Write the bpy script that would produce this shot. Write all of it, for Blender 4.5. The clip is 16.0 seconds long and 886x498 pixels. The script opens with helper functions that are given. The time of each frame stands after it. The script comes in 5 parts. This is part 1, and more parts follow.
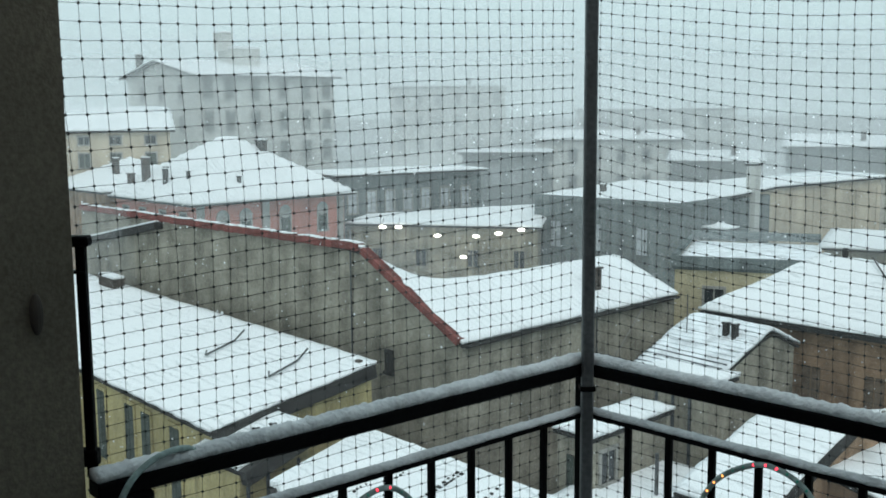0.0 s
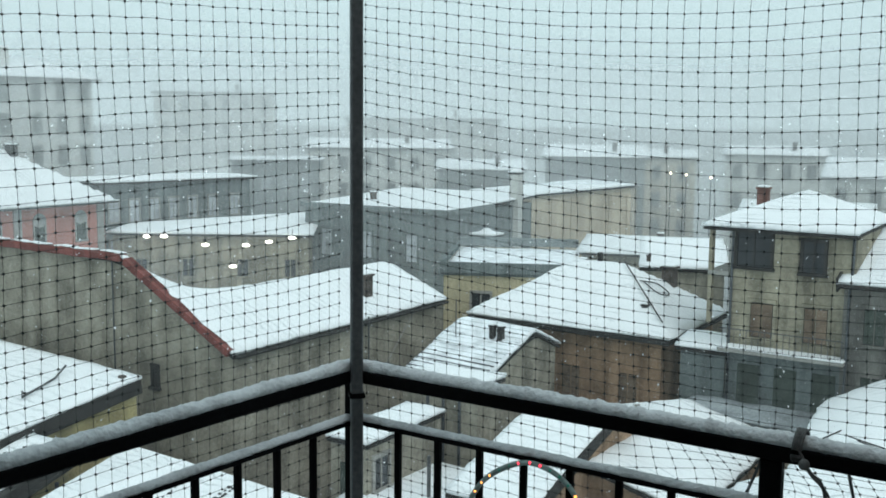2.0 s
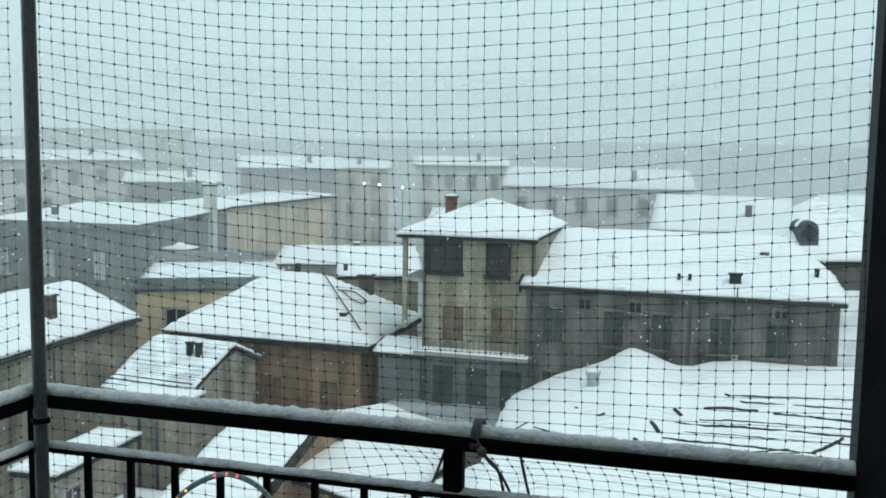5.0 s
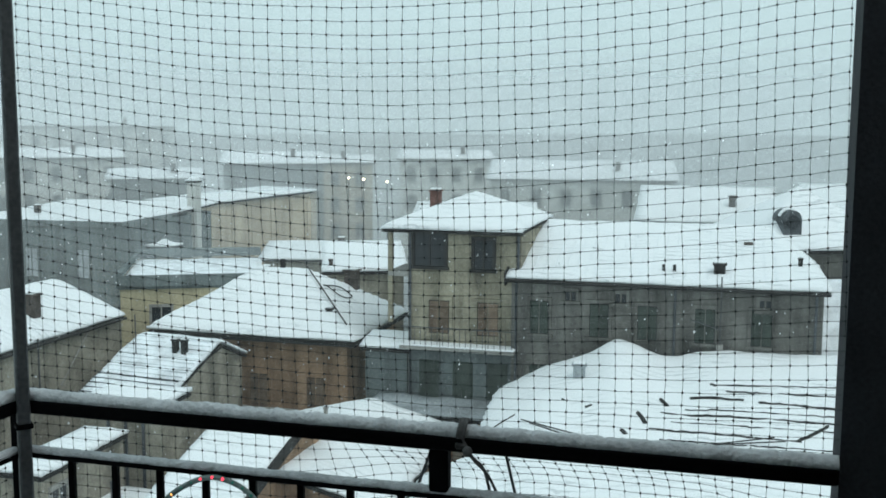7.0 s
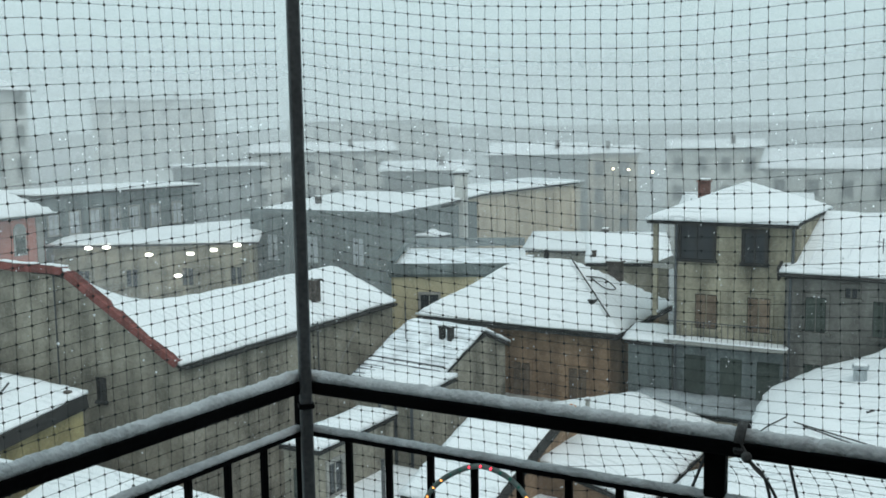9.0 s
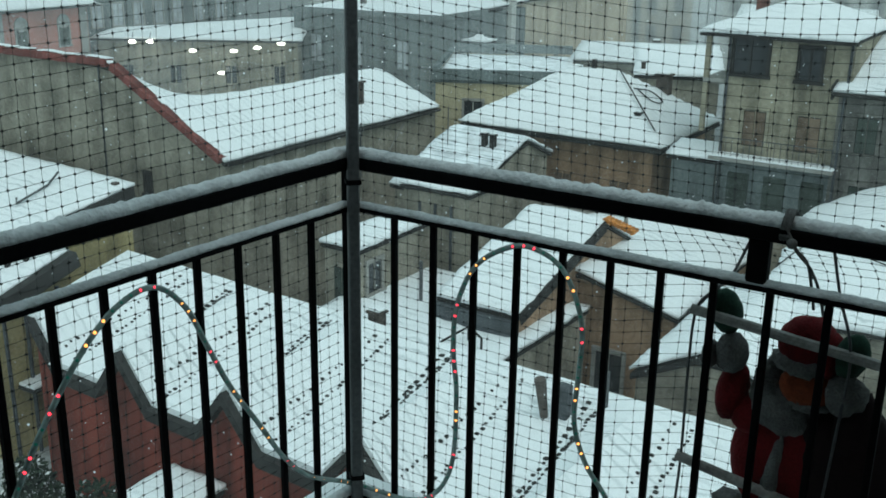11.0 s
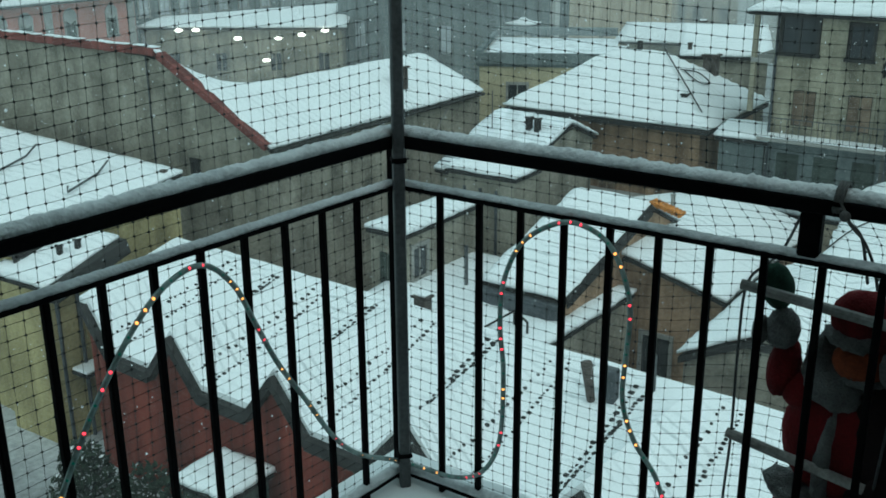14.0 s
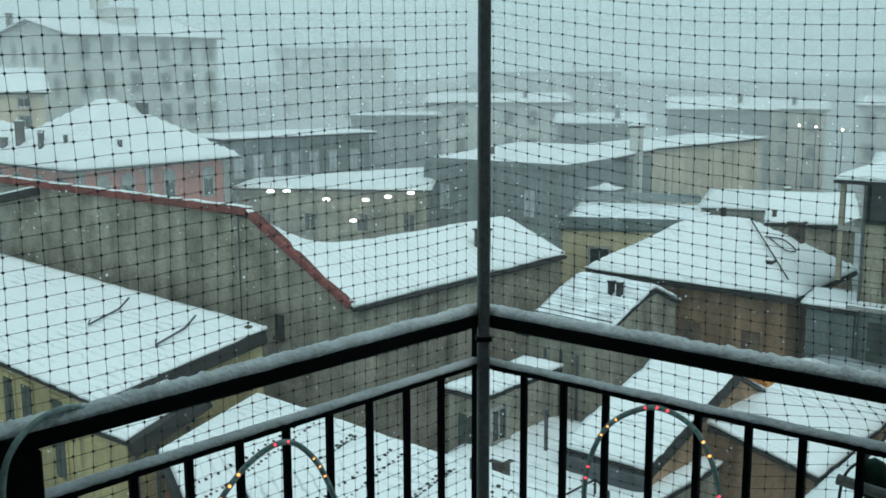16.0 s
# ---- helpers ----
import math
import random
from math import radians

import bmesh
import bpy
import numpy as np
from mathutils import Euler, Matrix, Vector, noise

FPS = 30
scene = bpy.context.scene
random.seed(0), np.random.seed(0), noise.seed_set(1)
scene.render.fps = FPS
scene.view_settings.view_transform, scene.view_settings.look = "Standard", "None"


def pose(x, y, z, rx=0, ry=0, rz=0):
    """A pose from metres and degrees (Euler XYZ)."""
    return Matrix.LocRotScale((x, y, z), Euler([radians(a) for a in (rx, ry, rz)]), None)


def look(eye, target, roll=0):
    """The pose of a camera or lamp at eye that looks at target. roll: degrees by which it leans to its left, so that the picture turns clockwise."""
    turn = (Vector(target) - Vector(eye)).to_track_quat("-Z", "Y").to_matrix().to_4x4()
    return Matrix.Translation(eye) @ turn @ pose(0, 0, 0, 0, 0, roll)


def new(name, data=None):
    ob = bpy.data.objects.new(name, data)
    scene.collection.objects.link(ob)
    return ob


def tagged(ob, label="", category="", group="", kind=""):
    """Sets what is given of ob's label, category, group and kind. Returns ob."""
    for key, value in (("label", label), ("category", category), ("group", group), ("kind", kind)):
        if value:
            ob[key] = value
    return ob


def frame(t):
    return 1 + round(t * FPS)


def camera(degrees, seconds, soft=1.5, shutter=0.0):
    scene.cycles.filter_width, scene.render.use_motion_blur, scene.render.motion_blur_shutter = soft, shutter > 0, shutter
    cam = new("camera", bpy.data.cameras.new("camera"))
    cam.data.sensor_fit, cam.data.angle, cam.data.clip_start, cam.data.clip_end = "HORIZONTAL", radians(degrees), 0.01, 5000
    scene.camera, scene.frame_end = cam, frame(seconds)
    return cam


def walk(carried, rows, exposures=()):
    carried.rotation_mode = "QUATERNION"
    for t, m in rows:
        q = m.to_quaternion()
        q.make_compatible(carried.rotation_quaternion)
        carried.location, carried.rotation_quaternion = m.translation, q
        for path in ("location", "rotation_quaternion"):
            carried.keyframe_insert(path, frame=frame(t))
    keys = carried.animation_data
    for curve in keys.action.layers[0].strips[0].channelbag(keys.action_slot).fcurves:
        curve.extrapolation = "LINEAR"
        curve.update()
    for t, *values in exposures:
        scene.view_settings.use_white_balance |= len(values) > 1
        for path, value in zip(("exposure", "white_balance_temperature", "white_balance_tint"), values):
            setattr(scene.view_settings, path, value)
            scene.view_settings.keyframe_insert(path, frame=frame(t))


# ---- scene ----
cam = camera(46.7, 16.0, soft=1.7)
PATH = [
    (0, (0.0, 0.0, 1.656), (0.0, 1.981, 1.382), -0.4),
    (0.5, (0.0, 0.009, 1.654), (0.058, 1.989, 1.375), -0.1),
    (1, (0.009, 0.03, 1.65), (0.16, 2.005, 1.376), 0.2),
    (1.5, (0.017, 0.045, 1.645), (0.305, 2.006, 1.378), 0.5),
    (2, (0.014, 0.035, 1.646), (0.454, 1.969, 1.388), 0.6),
    (2.5, (0.013, 0.026, 1.647), (0.584, 1.925, 1.387), 0.8),
    (3, (0.016, 0.024, 1.649), (0.656, 1.902, 1.401), 0.6),
    (3.5, (0.019, 0.017, 1.646), (0.738, 1.867, 1.408), 0.6),
    (4, (0.017, 0.007, 1.647), (0.826, 1.82, 1.407), 0.7),
    (4.5, (0.013, -0.01, 1.649), (0.917, 1.758, 1.414), 1.0),
    (5, (0.008, -0.031, 1.654), (0.992, 1.695, 1.425), 0.9),
    (5.2, (0.005, -0.044, 1.658), (1.022, 1.662, 1.427), 0.5),
    (6.25, (0.012, -0.035, 1.664), (1.082, 1.638, 1.431), 0.3),
    (7.3, (0.016, -0.02, 1.668), (0.968, 1.722, 1.423), 0.1),
    (7.5, (0.02, -0.005, 1.664), (0.928, 1.76, 1.418), -0.1),
    (8, (0.023, 0.01, 1.662), (0.827, 1.825, 1.415), -0.3),
    (8.5, (0.021, 0.022, 1.663), (0.691, 1.891, 1.422), -0.6),
    (9, (0.017, 0.02, 1.662), (0.557, 1.929, 1.406), -0.9),
    (9.5, (0.014, 0.026, 1.644), (0.519, 1.927, 1.283), -0.3),
    (10, (0.003, 0.027, 1.624), (0.487, 1.909, 1.150), 0.5),
    (10.2, (0.001, 0.02, 1.610), (0.472, 1.897, 1.106), 0.9),
    (11.35, (0.001, 0.02, 1.594), (0.432, 1.859, 0.936), 0.8),
    (12.5, (0.001, 0.021, 1.579), (0.393, 1.846, 0.861), 0.6),
    (13, (0.001, 0.018, 1.575), (0.355, 1.851, 0.857), -0.9),
    (13.5, (0.001, 0.019, 1.571), (0.352, 1.854, 0.857), -0.9),
    (14, (-0.001, 0.02, 1.577), (0.353, 1.879, 0.930), -0.4),
    (14.5, (-0.005, 0.01, 1.591), (0.341, 1.903, 1.045), -0.1),
    (15, (-0.01, 0.009, 1.607), (0.294, 1.935, 1.159), -0.2),
    (15.5, (-0.011, 0.016, 1.619), (0.24, 1.964, 1.240), -0.1),
    (16, (-0.013, 0.014, 1.626), (0.2, 1.972, 1.281), -0.2),
]
walk(cam, [(t, look(eye, target, roll)) for t, eye, target, roll in PATH],
     exposures=[(0.0, 0.02, 6500, 10), (3.0, 0.09, 6450, 9), (5.0, 0.08, 6400, 8), (7.5, -0.03, 6450, 9), (9.0, -0.06, 6500, 10), (10.0, -0.13, 6400, 6), (12.5, -0.27, 6100, -4), (14.0, -0.27, 6050, -5), (14.6, -0.25, 6000, -6), (16.0, -0.18, 6150, -1)])

# ---------------------------------------------------------------- sky and light
world = bpy.data.worlds.new("overcast_sky")
scene.world = world
world.use_nodes = True
wn, wl = world.node_tree.nodes, world.node_tree.links
wn.clear()
w_out = wn.new("ShaderNodeOutputWorld")
w_bg = wn.new("ShaderNodeBackground")
w_sky = wn.new("ShaderNodeTexSky")
w_sky.sky_type = "NISHITA"
w_sky.sun_disc = False
w_sky.sun_elevation, w_sky.sun_rotation = radians(35), radians(200)
w_sky.air_density, w_sky.dust_density, w_sky.ozone_density = 1.0, 6.0, 1.0
w_mul = wn.new("ShaderNodeMix")
w_mul.data_type = "RGBA"
w_scale = wn.new("ShaderNodeVectorMath")
w_scale.operation = "SCALE"
w_scale.inputs["Scale"].default_value = 0.06
wl.new(w_sky.outputs["Color"], w_scale.inputs[0])
w_mul.inputs["Factor"].default_value = 0.9          # thick snow cloud over the clear sky
wl.new(w_scale.outputs[0], w_mul.inputs["A"])
w_mul.inputs["B"].default_value = (0.66, 0.86, 0.90, 1)
wl.new(w_mul.outputs["Result"], w_bg.inputs["Color"])
w_bg.inputs["Strength"].default_value = 1.0
wl.new(w_bg.outputs[0], w_out.inputs["Surface"])

sun_data = bpy.data.lights.new("sun", "SUN")
sun_data.energy, sun_data.angle, sun_data.color = 0.7, radians(40), (1.0, 0.98, 0.95)
sun = new("sun", sun_data)
sun.matrix_world = look((0, 0, 60), (-12, 38, 0))

# ---------------------------------------------------------------- materials
def material(name, col, rough=0.8, metal=0.0, vary=0.25, scale=3.0, fine=40.0, bump=0.15, streak=0.0, stain=None, rand=0.0, gloss=0.3):
    """A node material with two scales of variation, fine relief and, where asked, rain streaks."""
    m = bpy.data.materials.new(name)
    m.use_nodes = True
    n, l = m.node_tree.nodes, m.node_tree.links
    b = n["Principled BSDF"]
    b.inputs["Roughness"].default_value, b.inputs["Metallic"].default_value = rough, metal
    b.inputs["Specular IOR Level"].default_value = gloss
    co = n.new("ShaderNodeTexCoord")
    big, small = n.new("ShaderNodeTexNoise"), n.new("ShaderNodeTexNoise")
    big.inputs["Scale"].default_value, small.inputs["Scale"].default_value = scale, fine
    big.inputs["Detail"].default_value = 5
    small.inputs["Detail"].default_value = 3
    l.new(co.outputs["Object"], big.inputs["Vector"])
    l.new(co.outputs["Object"], small.inputs["Vector"])
    ramp = n.new("ShaderNodeValToRGB")
    dark = stain or tuple(c * (1 - vary) for c in col)
    lite = tuple(min(1, c * (1 + vary * 0.5)) for c in col)
    ramp.color_ramp.elements[0].position, ramp.color_ramp.elements[0].color = 0.34, (*dark, 1)
    ramp.color_ramp.elements[1].position, ramp.color_ramp.elements[1].color = 0.62, (*lite, 1)
    val = big.outputs["Fac"]
    if streak:
        mp, st = n.new("ShaderNodeMapping"), n.new("ShaderNodeTexNoise")
        mp.inputs["Scale"].default_value = (1.6, 1.6, 0.12)
        st.inputs["Scale"].default_value = 1.0
        st.inputs["Detail"].default_value = 6
        l.new(co.outputs["Object"], mp.inputs["Vector"])
        l.new(mp.outputs[0], st.inputs["Vector"])
        mx = n.new("ShaderNodeMix")
        mx.inputs["Factor"].default_value = streak
        l.new(val, mx.inputs["A"])
        l.new(st.outputs["Fac"], mx.inputs["B"])
        val = mx.outputs["Result"]
    l.new(val, ramp.inputs["Fac"])
    tone = n.new("ShaderNodeMix")
    tone.data_type, tone.blend_type = "RGBA", "OVERLAY"
    tone.inputs["Factor"].default_value = 0.45
    l.new(ramp.outputs["Color"], tone.inputs["A"])
    l.new(small.outputs["Fac"], tone.inputs["B"])
    out = tone.outputs["Result"]
    if rand:
        inf, hsv, mr = n.new("ShaderNodeObjectInfo"), n.new("ShaderNodeHueSaturation"), n.new("ShaderNodeMapRange")
        mr.inputs["To Min"].default_value, mr.inputs["To Max"].default_value = 1 - rand, 1 + rand
        l.new(inf.outputs["Random"], mr.inputs["Value"])
        l.new(mr.outputs[0], hsv.inputs["Value"])
        l.new(out, hsv.inputs["Color"])
        out = hsv.outputs["Color"]
    l.new(out, b.inputs["Base Color"])
    bp = n.new("ShaderNodeBump")
    bp.inputs["Strength"].default_value, bp.inputs["Distance"].default_value = bump, 0.02
    l.new(small.outputs["Fac"], bp.inputs["Height"])
    l.new(bp.outputs[0], b.inputs["Normal"])
    return m


SNOW = material("snow", (0.86, 0.88, 0.90), 0.9, vary=0.04, scale=0.8, fine=6, bump=0.35)


def snow_material(name, col, rows, rough_snow, grey):
    """Fresh snow on a roof: lumps, fine crust, and the courses of the tiles showing faintly through."""
    m = bpy.data.materials.new(name)
    m.use_nodes = True
    n, l = m.node_tree.nodes, m.node_tree.links
    b = n["Principled BSDF"]
    b.inputs["Roughness"].default_value, b.inputs["Specular IOR Level"].default_value = 0.9, 0.2
    co, wv = n.new("ShaderNodeTexCoord"), n.new("ShaderNodeTexWave")
    wv.bands_direction = "Y"
    wv.inputs["Scale"].default_value, wv.inputs["Distortion"].default_value = rows, 5.0
    wv.inputs["Detail"].default_value, wv.inputs["Detail Scale"].default_value = 3.0, 1.6
    big, fine = n.new("ShaderNodeTexNoise"), n.new("ShaderNodeTexNoise")
    big.inputs["Scale"].default_value, big.inputs["Detail"].default_value = 0.55, 6
    fine.inputs["Scale"].default_value, fine.inputs["Detail"].default_value = 11.0, 4
    for t in (wv, big, fine):
        l.new(co.outputs["Object"], t.inputs["Vector"])
    patch = n.new("ShaderNodeMapRange")
    patch.inputs["From Min"].default_value, patch.inputs["From Max"].default_value = 0.42, 0.66
    l.new(big.outputs["Fac"], patch.inputs["Value"])
    line = n.new("ShaderNodeMapRange")
    line.inputs["From Min"].default_value, line.inputs["From Max"].default_value = 0.0, 0.22
    line.inputs["To Min"].default_value, line.inputs["To Max"].default_value = 1.0, 0.0
    l.new(wv.outputs["Fac"], line.inputs["Value"])
    mul = n.new("ShaderNodeMath")
    mul.operation = "MULTIPLY"
    l.new(patch.outputs[0], mul.inputs[0])
    l.new(line.outputs[0], mul.inputs[1])
    mix = n.new("ShaderNodeMix")
    mix.data_type = "RGBA"
    mix.inputs["A"].default_value, mix.inputs["B"].default_value = (*col, 1), (*grey, 1)
    l.new(mul.outputs[0], mix.inputs["Factor"])
    l.new(mix.outputs["Result"], b.inputs["Base Color"])
    add = n.new("ShaderNodeMath")
    add.operation = "MULTIPLY_ADD"
    add.inputs[1].default_value = 0.5
    l.new(wv.outputs["Fac"], add.inputs[0])
    l.new(fine.outputs["Fac"], add.inputs[2])
    bp = n.new("ShaderNodeBump")
    bp.inputs["Strength"].default_value, bp.inputs["Distance"].default_value = rough_snow, 0.05
    l.new(add.outputs[0], bp.inputs["Height"])
    l.new(bp.outputs[0], b.inputs["Normal"])
    return m


ROOF_SNOW = snow_material("roof_snow", (0.86, 0.88, 0.90), 0.85, 0.5, (0.58, 0.61, 0.63))
SNOW_THIN = material("thin_snow", (0.80, 0.83, 0.86), 0.9, vary=0.22, scale=1.5, fine=9, bump=0.3)
# greyer than SNOW: its colour carries the shade on the backlit rail ridges
RAIL_SNOW = material("shaded_rail_snow", (0.62, 0.64, 0.66), 0.9, vary=0.18, scale=14, fine=90, bump=0.5)
SNOW_GREY = material("mottled_grey_snow", (0.30, 0.33, 0.345), 0.85, vary=0.4, scale=0.6, fine=7, bump=0.3)
IRON = material("black_iron_paint", (0.004, 0.004, 0.0045), 0.6, vary=0.3, fine=120, bump=0.1, gloss=0.03)
STEEL = material("grey_steel", (0.10, 0.105, 0.11), 0.5, 0.4, vary=0.25, fine=90)
CORD = material("net_cord", (0.02, 0.024, 0.024), 0.85, vary=0.2, fine=200)
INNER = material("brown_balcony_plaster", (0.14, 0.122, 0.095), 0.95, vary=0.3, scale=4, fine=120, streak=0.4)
INNER_DARK = material("near_black_balcony_wall", (0.03, 0.033, 0.04), 0.9, vary=0.3, scale=4, fine=120)
LONG_WALL = material("weathered_grey_render", (0.155, 0.152, 0.14), 0.95, vary=0.6, scale=0.8, fine=6, streak=0.55)
FLAT_YELLOW = material("faded_yellow_render", (0.52, 0.46, 0.31), 0.95, vary=0.3, scale=0.7, fine=9, streak=0.4)
BLIND = material("pale_window_blind", (0.42, 0.45, 0.47), 0.7, vary=0.25, scale=1.2, fine=8)
GREY_WALL = material("grey_stained_render", (0.30, 0.28, 0.23), 0.95, vary=0.55, scale=0.7, fine=6, streak=0.35)
BROWN_WALL = material("brown_stained_render", (0.32, 0.21, 0.135), 0.95, vary=0.6, scale=0.7, fine=7, streak=0.5)
YELLOW_WALL = material("yellow_render", (0.36, 0.305, 0.155), 0.95, vary=0.45, scale=0.7, fine=9, streak=0.5)
OCHRE_WALL = material("pale_ochre_render", (0.55, 0.475, 0.37), 0.95, vary=0.3, scale=0.4, fine=9, streak=0.5)
TAN_WALL = material("tan_render", (0.29, 0.265, 0.20), 0.95, vary=0.6, scale=0.9, fine=7, streak=0.5)
PINK_WALL = material("salmon_render", (0.50, 0.195, 0.155), 0.95, vary=0.3, scale=0.4, fine=8, streak=0.4)
PALE_WALL = material("pale_grey_render", (0.58, 0.58, 0.55), 0.95, vary=0.25, scale=0.3, fine=8, streak=0.4)
SLATE_WALL = material("slate_grey_render", (0.16, 0.185, 0.185), 0.95, vary=0.5, scale=0.3, fine=8, streak=0.5)
RED_WALL = material("oxide_red_render", (0.17, 0.034, 0.022), 0.95, vary=0.6, scale=0.6, fine=10, streak=0.5)
COPING = material("terracotta_tile", (0.17, 0.055, 0.048), 0.9, vary=0.4, scale=2, fine=20, rand=0.25)
DARK = material("dark_eaves_timber", (0.03, 0.029, 0.028), 0.9, vary=0.4, scale=2, fine=20)
FLASH = material("lead_grey_metal", (0.09, 0.10, 0.11), 0.6, 0.3, vary=0.3, scale=2, fine=30)
STONE = material("pale_stone_trim", (0.32, 0.315, 0.295), 0.9, vary=0.2, scale=1.5, fine=15)
SHUTTER = material("dark_green_shutter", (0.055, 0.07, 0.06), 0.8, vary=0.3, scale=2, fine=25, rand=0.2)
TAN_SHUTTER = material("faded_brown_shutter", (0.17, 0.125, 0.09), 0.85, vary=0.35, scale=2, fine=25, rand=0.2)
CHIM = material("sooty_brick", (0.085, 0.072, 0.064), 0.95, vary=0.4, scale=3, fine=20)
CHIM_RED = material("red_brick", (0.15, 0.075, 0.062), 0.95, vary=0.35, scale=3, fine=20)
CLAY = material("orange_clay_tile", (0.55, 0.22, 0.05), 0.9, vary=0.4, scale=6, fine=30)
GLASS = material("dark_window_glass", (0.03, 0.035, 0.04), 0.12, vary=0.2, scale=0.7, fine=3, bump=0.02, gloss=0.5)
GROUND_M = material("trodden_snow_ground", (0.36, 0.375, 0.38), 0.95, vary=0.45, scale=0.25, fine=4, bump=0.4)
PLANT = material("snowy_shrub_leaf", (0.022, 0.036, 0.022), 0.9, vary=0.4, scale=5, fine=20)
RED_CLOTH = material("red_felt", (0.12, 0.005, 0.008), 0.95, vary=0.3, scale=12, fine=150, bump=0.3)
# white plush greyed so that its colour carries the balcony's shade
WHITE_FUR = material("shaded_white_plush", (0.16, 0.16, 0.16), 1.0, vary=0.2, scale=30, fine=200, bump=0.6)
GREEN_KNIT = material("dark_green_mitten", (0.02, 0.05, 0.035), 0.95, vary=0.3, scale=30, fine=200)
DARK_FELT = material("near_black_felt", (0.01, 0.004, 0.005), 0.95, vary=0.3, scale=12, fine=150)
ORANGE_CLOTH = material("orange_cloth", (0.20, 0.045, 0.018), 0.95, vary=0.3, scale=20, fine=150)
WOOD_GREY = material("weathered_wood_rung", (0.30, 0.29, 0.28), 0.85, vary=0.3, scale=20, fine=120)
ROPE = material("grey_rope", (0.10, 0.10, 0.10), 0.95, vary=0.3, scale=60, fine=300)


TUBE = material("clear_rope_light_tube", (0.24, 0.32, 0.31), 0.25, vary=0.3, scale=25, fine=90)


def glow(name, col, power):
    m = bpy.data.materials.new(name)
    m.use_nodes = True
    b = m.node_tree.nodes["Principled BSDF"]
    b.inputs["Base Color"].default_value = (*col, 1)
    b.inputs["Emission Color"].default_value, b.inputs["Emission Strength"].default_value = (*col, 1), power
    return m


WARM_LAMP = glow("warm_street_lamp", (1.0, 0.86, 0.6), 6.0)
LAMP = glow("market_lamp", (1.0, 0.97, 0.85), 6.0)
BULB_RED, BULB_AMBER, BULB_GREEN = glow("red_bulb", (1, 0.04, 0.07), 3.0), glow("amber_bulb", (1, 0.36, 0.08), 3.0), glow("green_bulb", (0.02, 0.22, 0.16), 0.15)


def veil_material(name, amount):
    """Snow haze put into a white translucent sheet that hides a part of what stands behind it, thicker and thinner in
    drifts.
    """
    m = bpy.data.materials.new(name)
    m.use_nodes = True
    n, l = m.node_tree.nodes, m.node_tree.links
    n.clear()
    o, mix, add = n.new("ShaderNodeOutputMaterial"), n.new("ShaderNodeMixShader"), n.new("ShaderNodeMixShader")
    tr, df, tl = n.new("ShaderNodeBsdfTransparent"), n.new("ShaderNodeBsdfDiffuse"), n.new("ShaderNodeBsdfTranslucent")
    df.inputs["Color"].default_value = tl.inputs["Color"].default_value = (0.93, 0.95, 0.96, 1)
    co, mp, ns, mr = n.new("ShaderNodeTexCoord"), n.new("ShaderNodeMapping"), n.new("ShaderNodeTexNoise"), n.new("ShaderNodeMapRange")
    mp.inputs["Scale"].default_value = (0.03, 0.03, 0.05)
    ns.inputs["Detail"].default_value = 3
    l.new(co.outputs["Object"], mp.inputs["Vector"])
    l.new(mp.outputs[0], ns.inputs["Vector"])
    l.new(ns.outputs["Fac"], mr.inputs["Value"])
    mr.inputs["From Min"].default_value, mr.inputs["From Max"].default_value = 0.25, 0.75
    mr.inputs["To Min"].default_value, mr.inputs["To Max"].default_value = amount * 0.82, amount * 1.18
    # the haze thins with height so the sky stays bright
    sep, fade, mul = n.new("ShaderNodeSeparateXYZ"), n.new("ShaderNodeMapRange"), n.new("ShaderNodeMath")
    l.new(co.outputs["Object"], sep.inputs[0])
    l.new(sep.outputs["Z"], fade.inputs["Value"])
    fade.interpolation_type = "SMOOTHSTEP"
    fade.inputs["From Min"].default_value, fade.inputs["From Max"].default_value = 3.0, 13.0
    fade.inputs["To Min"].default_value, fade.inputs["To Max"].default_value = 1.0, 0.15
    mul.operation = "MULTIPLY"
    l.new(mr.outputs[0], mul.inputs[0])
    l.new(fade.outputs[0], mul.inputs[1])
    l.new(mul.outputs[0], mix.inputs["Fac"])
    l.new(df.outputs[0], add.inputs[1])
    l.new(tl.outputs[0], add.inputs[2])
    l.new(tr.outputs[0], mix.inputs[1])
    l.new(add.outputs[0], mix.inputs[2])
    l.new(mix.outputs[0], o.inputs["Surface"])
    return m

# ---------------------------------------------------------------- building helpers
def part(name, bm, mat, parent=None, label=""):
    """Links a bmesh as one mesh object, under a thing or a part."""
    me = bpy.data.meshes.new(name)
    bm.to_mesh(me)
    bm.free()
    me.materials.append(mat)
    ob = new(name, me)
    if parent:
        ob.parent = parent
    if label:
        tagged(ob, label)
    return ob


def smooth(ob):
    for p in ob.data.polygons:
        p.use_smooth = True
    return ob


def box(bm, lo, hi, m=None, bevel=0.0):
    """Adds a box between two corners, turned by m."""
    vs = bmesh.ops.create_cube(bm, size=1.0)["verts"]
    for v in vs:
        v.co = Vector([lo[i] + (v.co[i] + 0.5) * (hi[i] - lo[i]) for i in range(3)])
    if bevel:
        es = list({e for v in vs for e in v.link_edges})
        r = bmesh.ops.bevel(bm, geom=es, offset=bevel, segments=1, affect="EDGES")
        vs = list({v for f in r["faces"] for v in f.verts} | {v for v in vs if v.is_valid})
    if m is not None:
        bmesh.ops.transform(bm, matrix=m, verts=vs)
    return vs


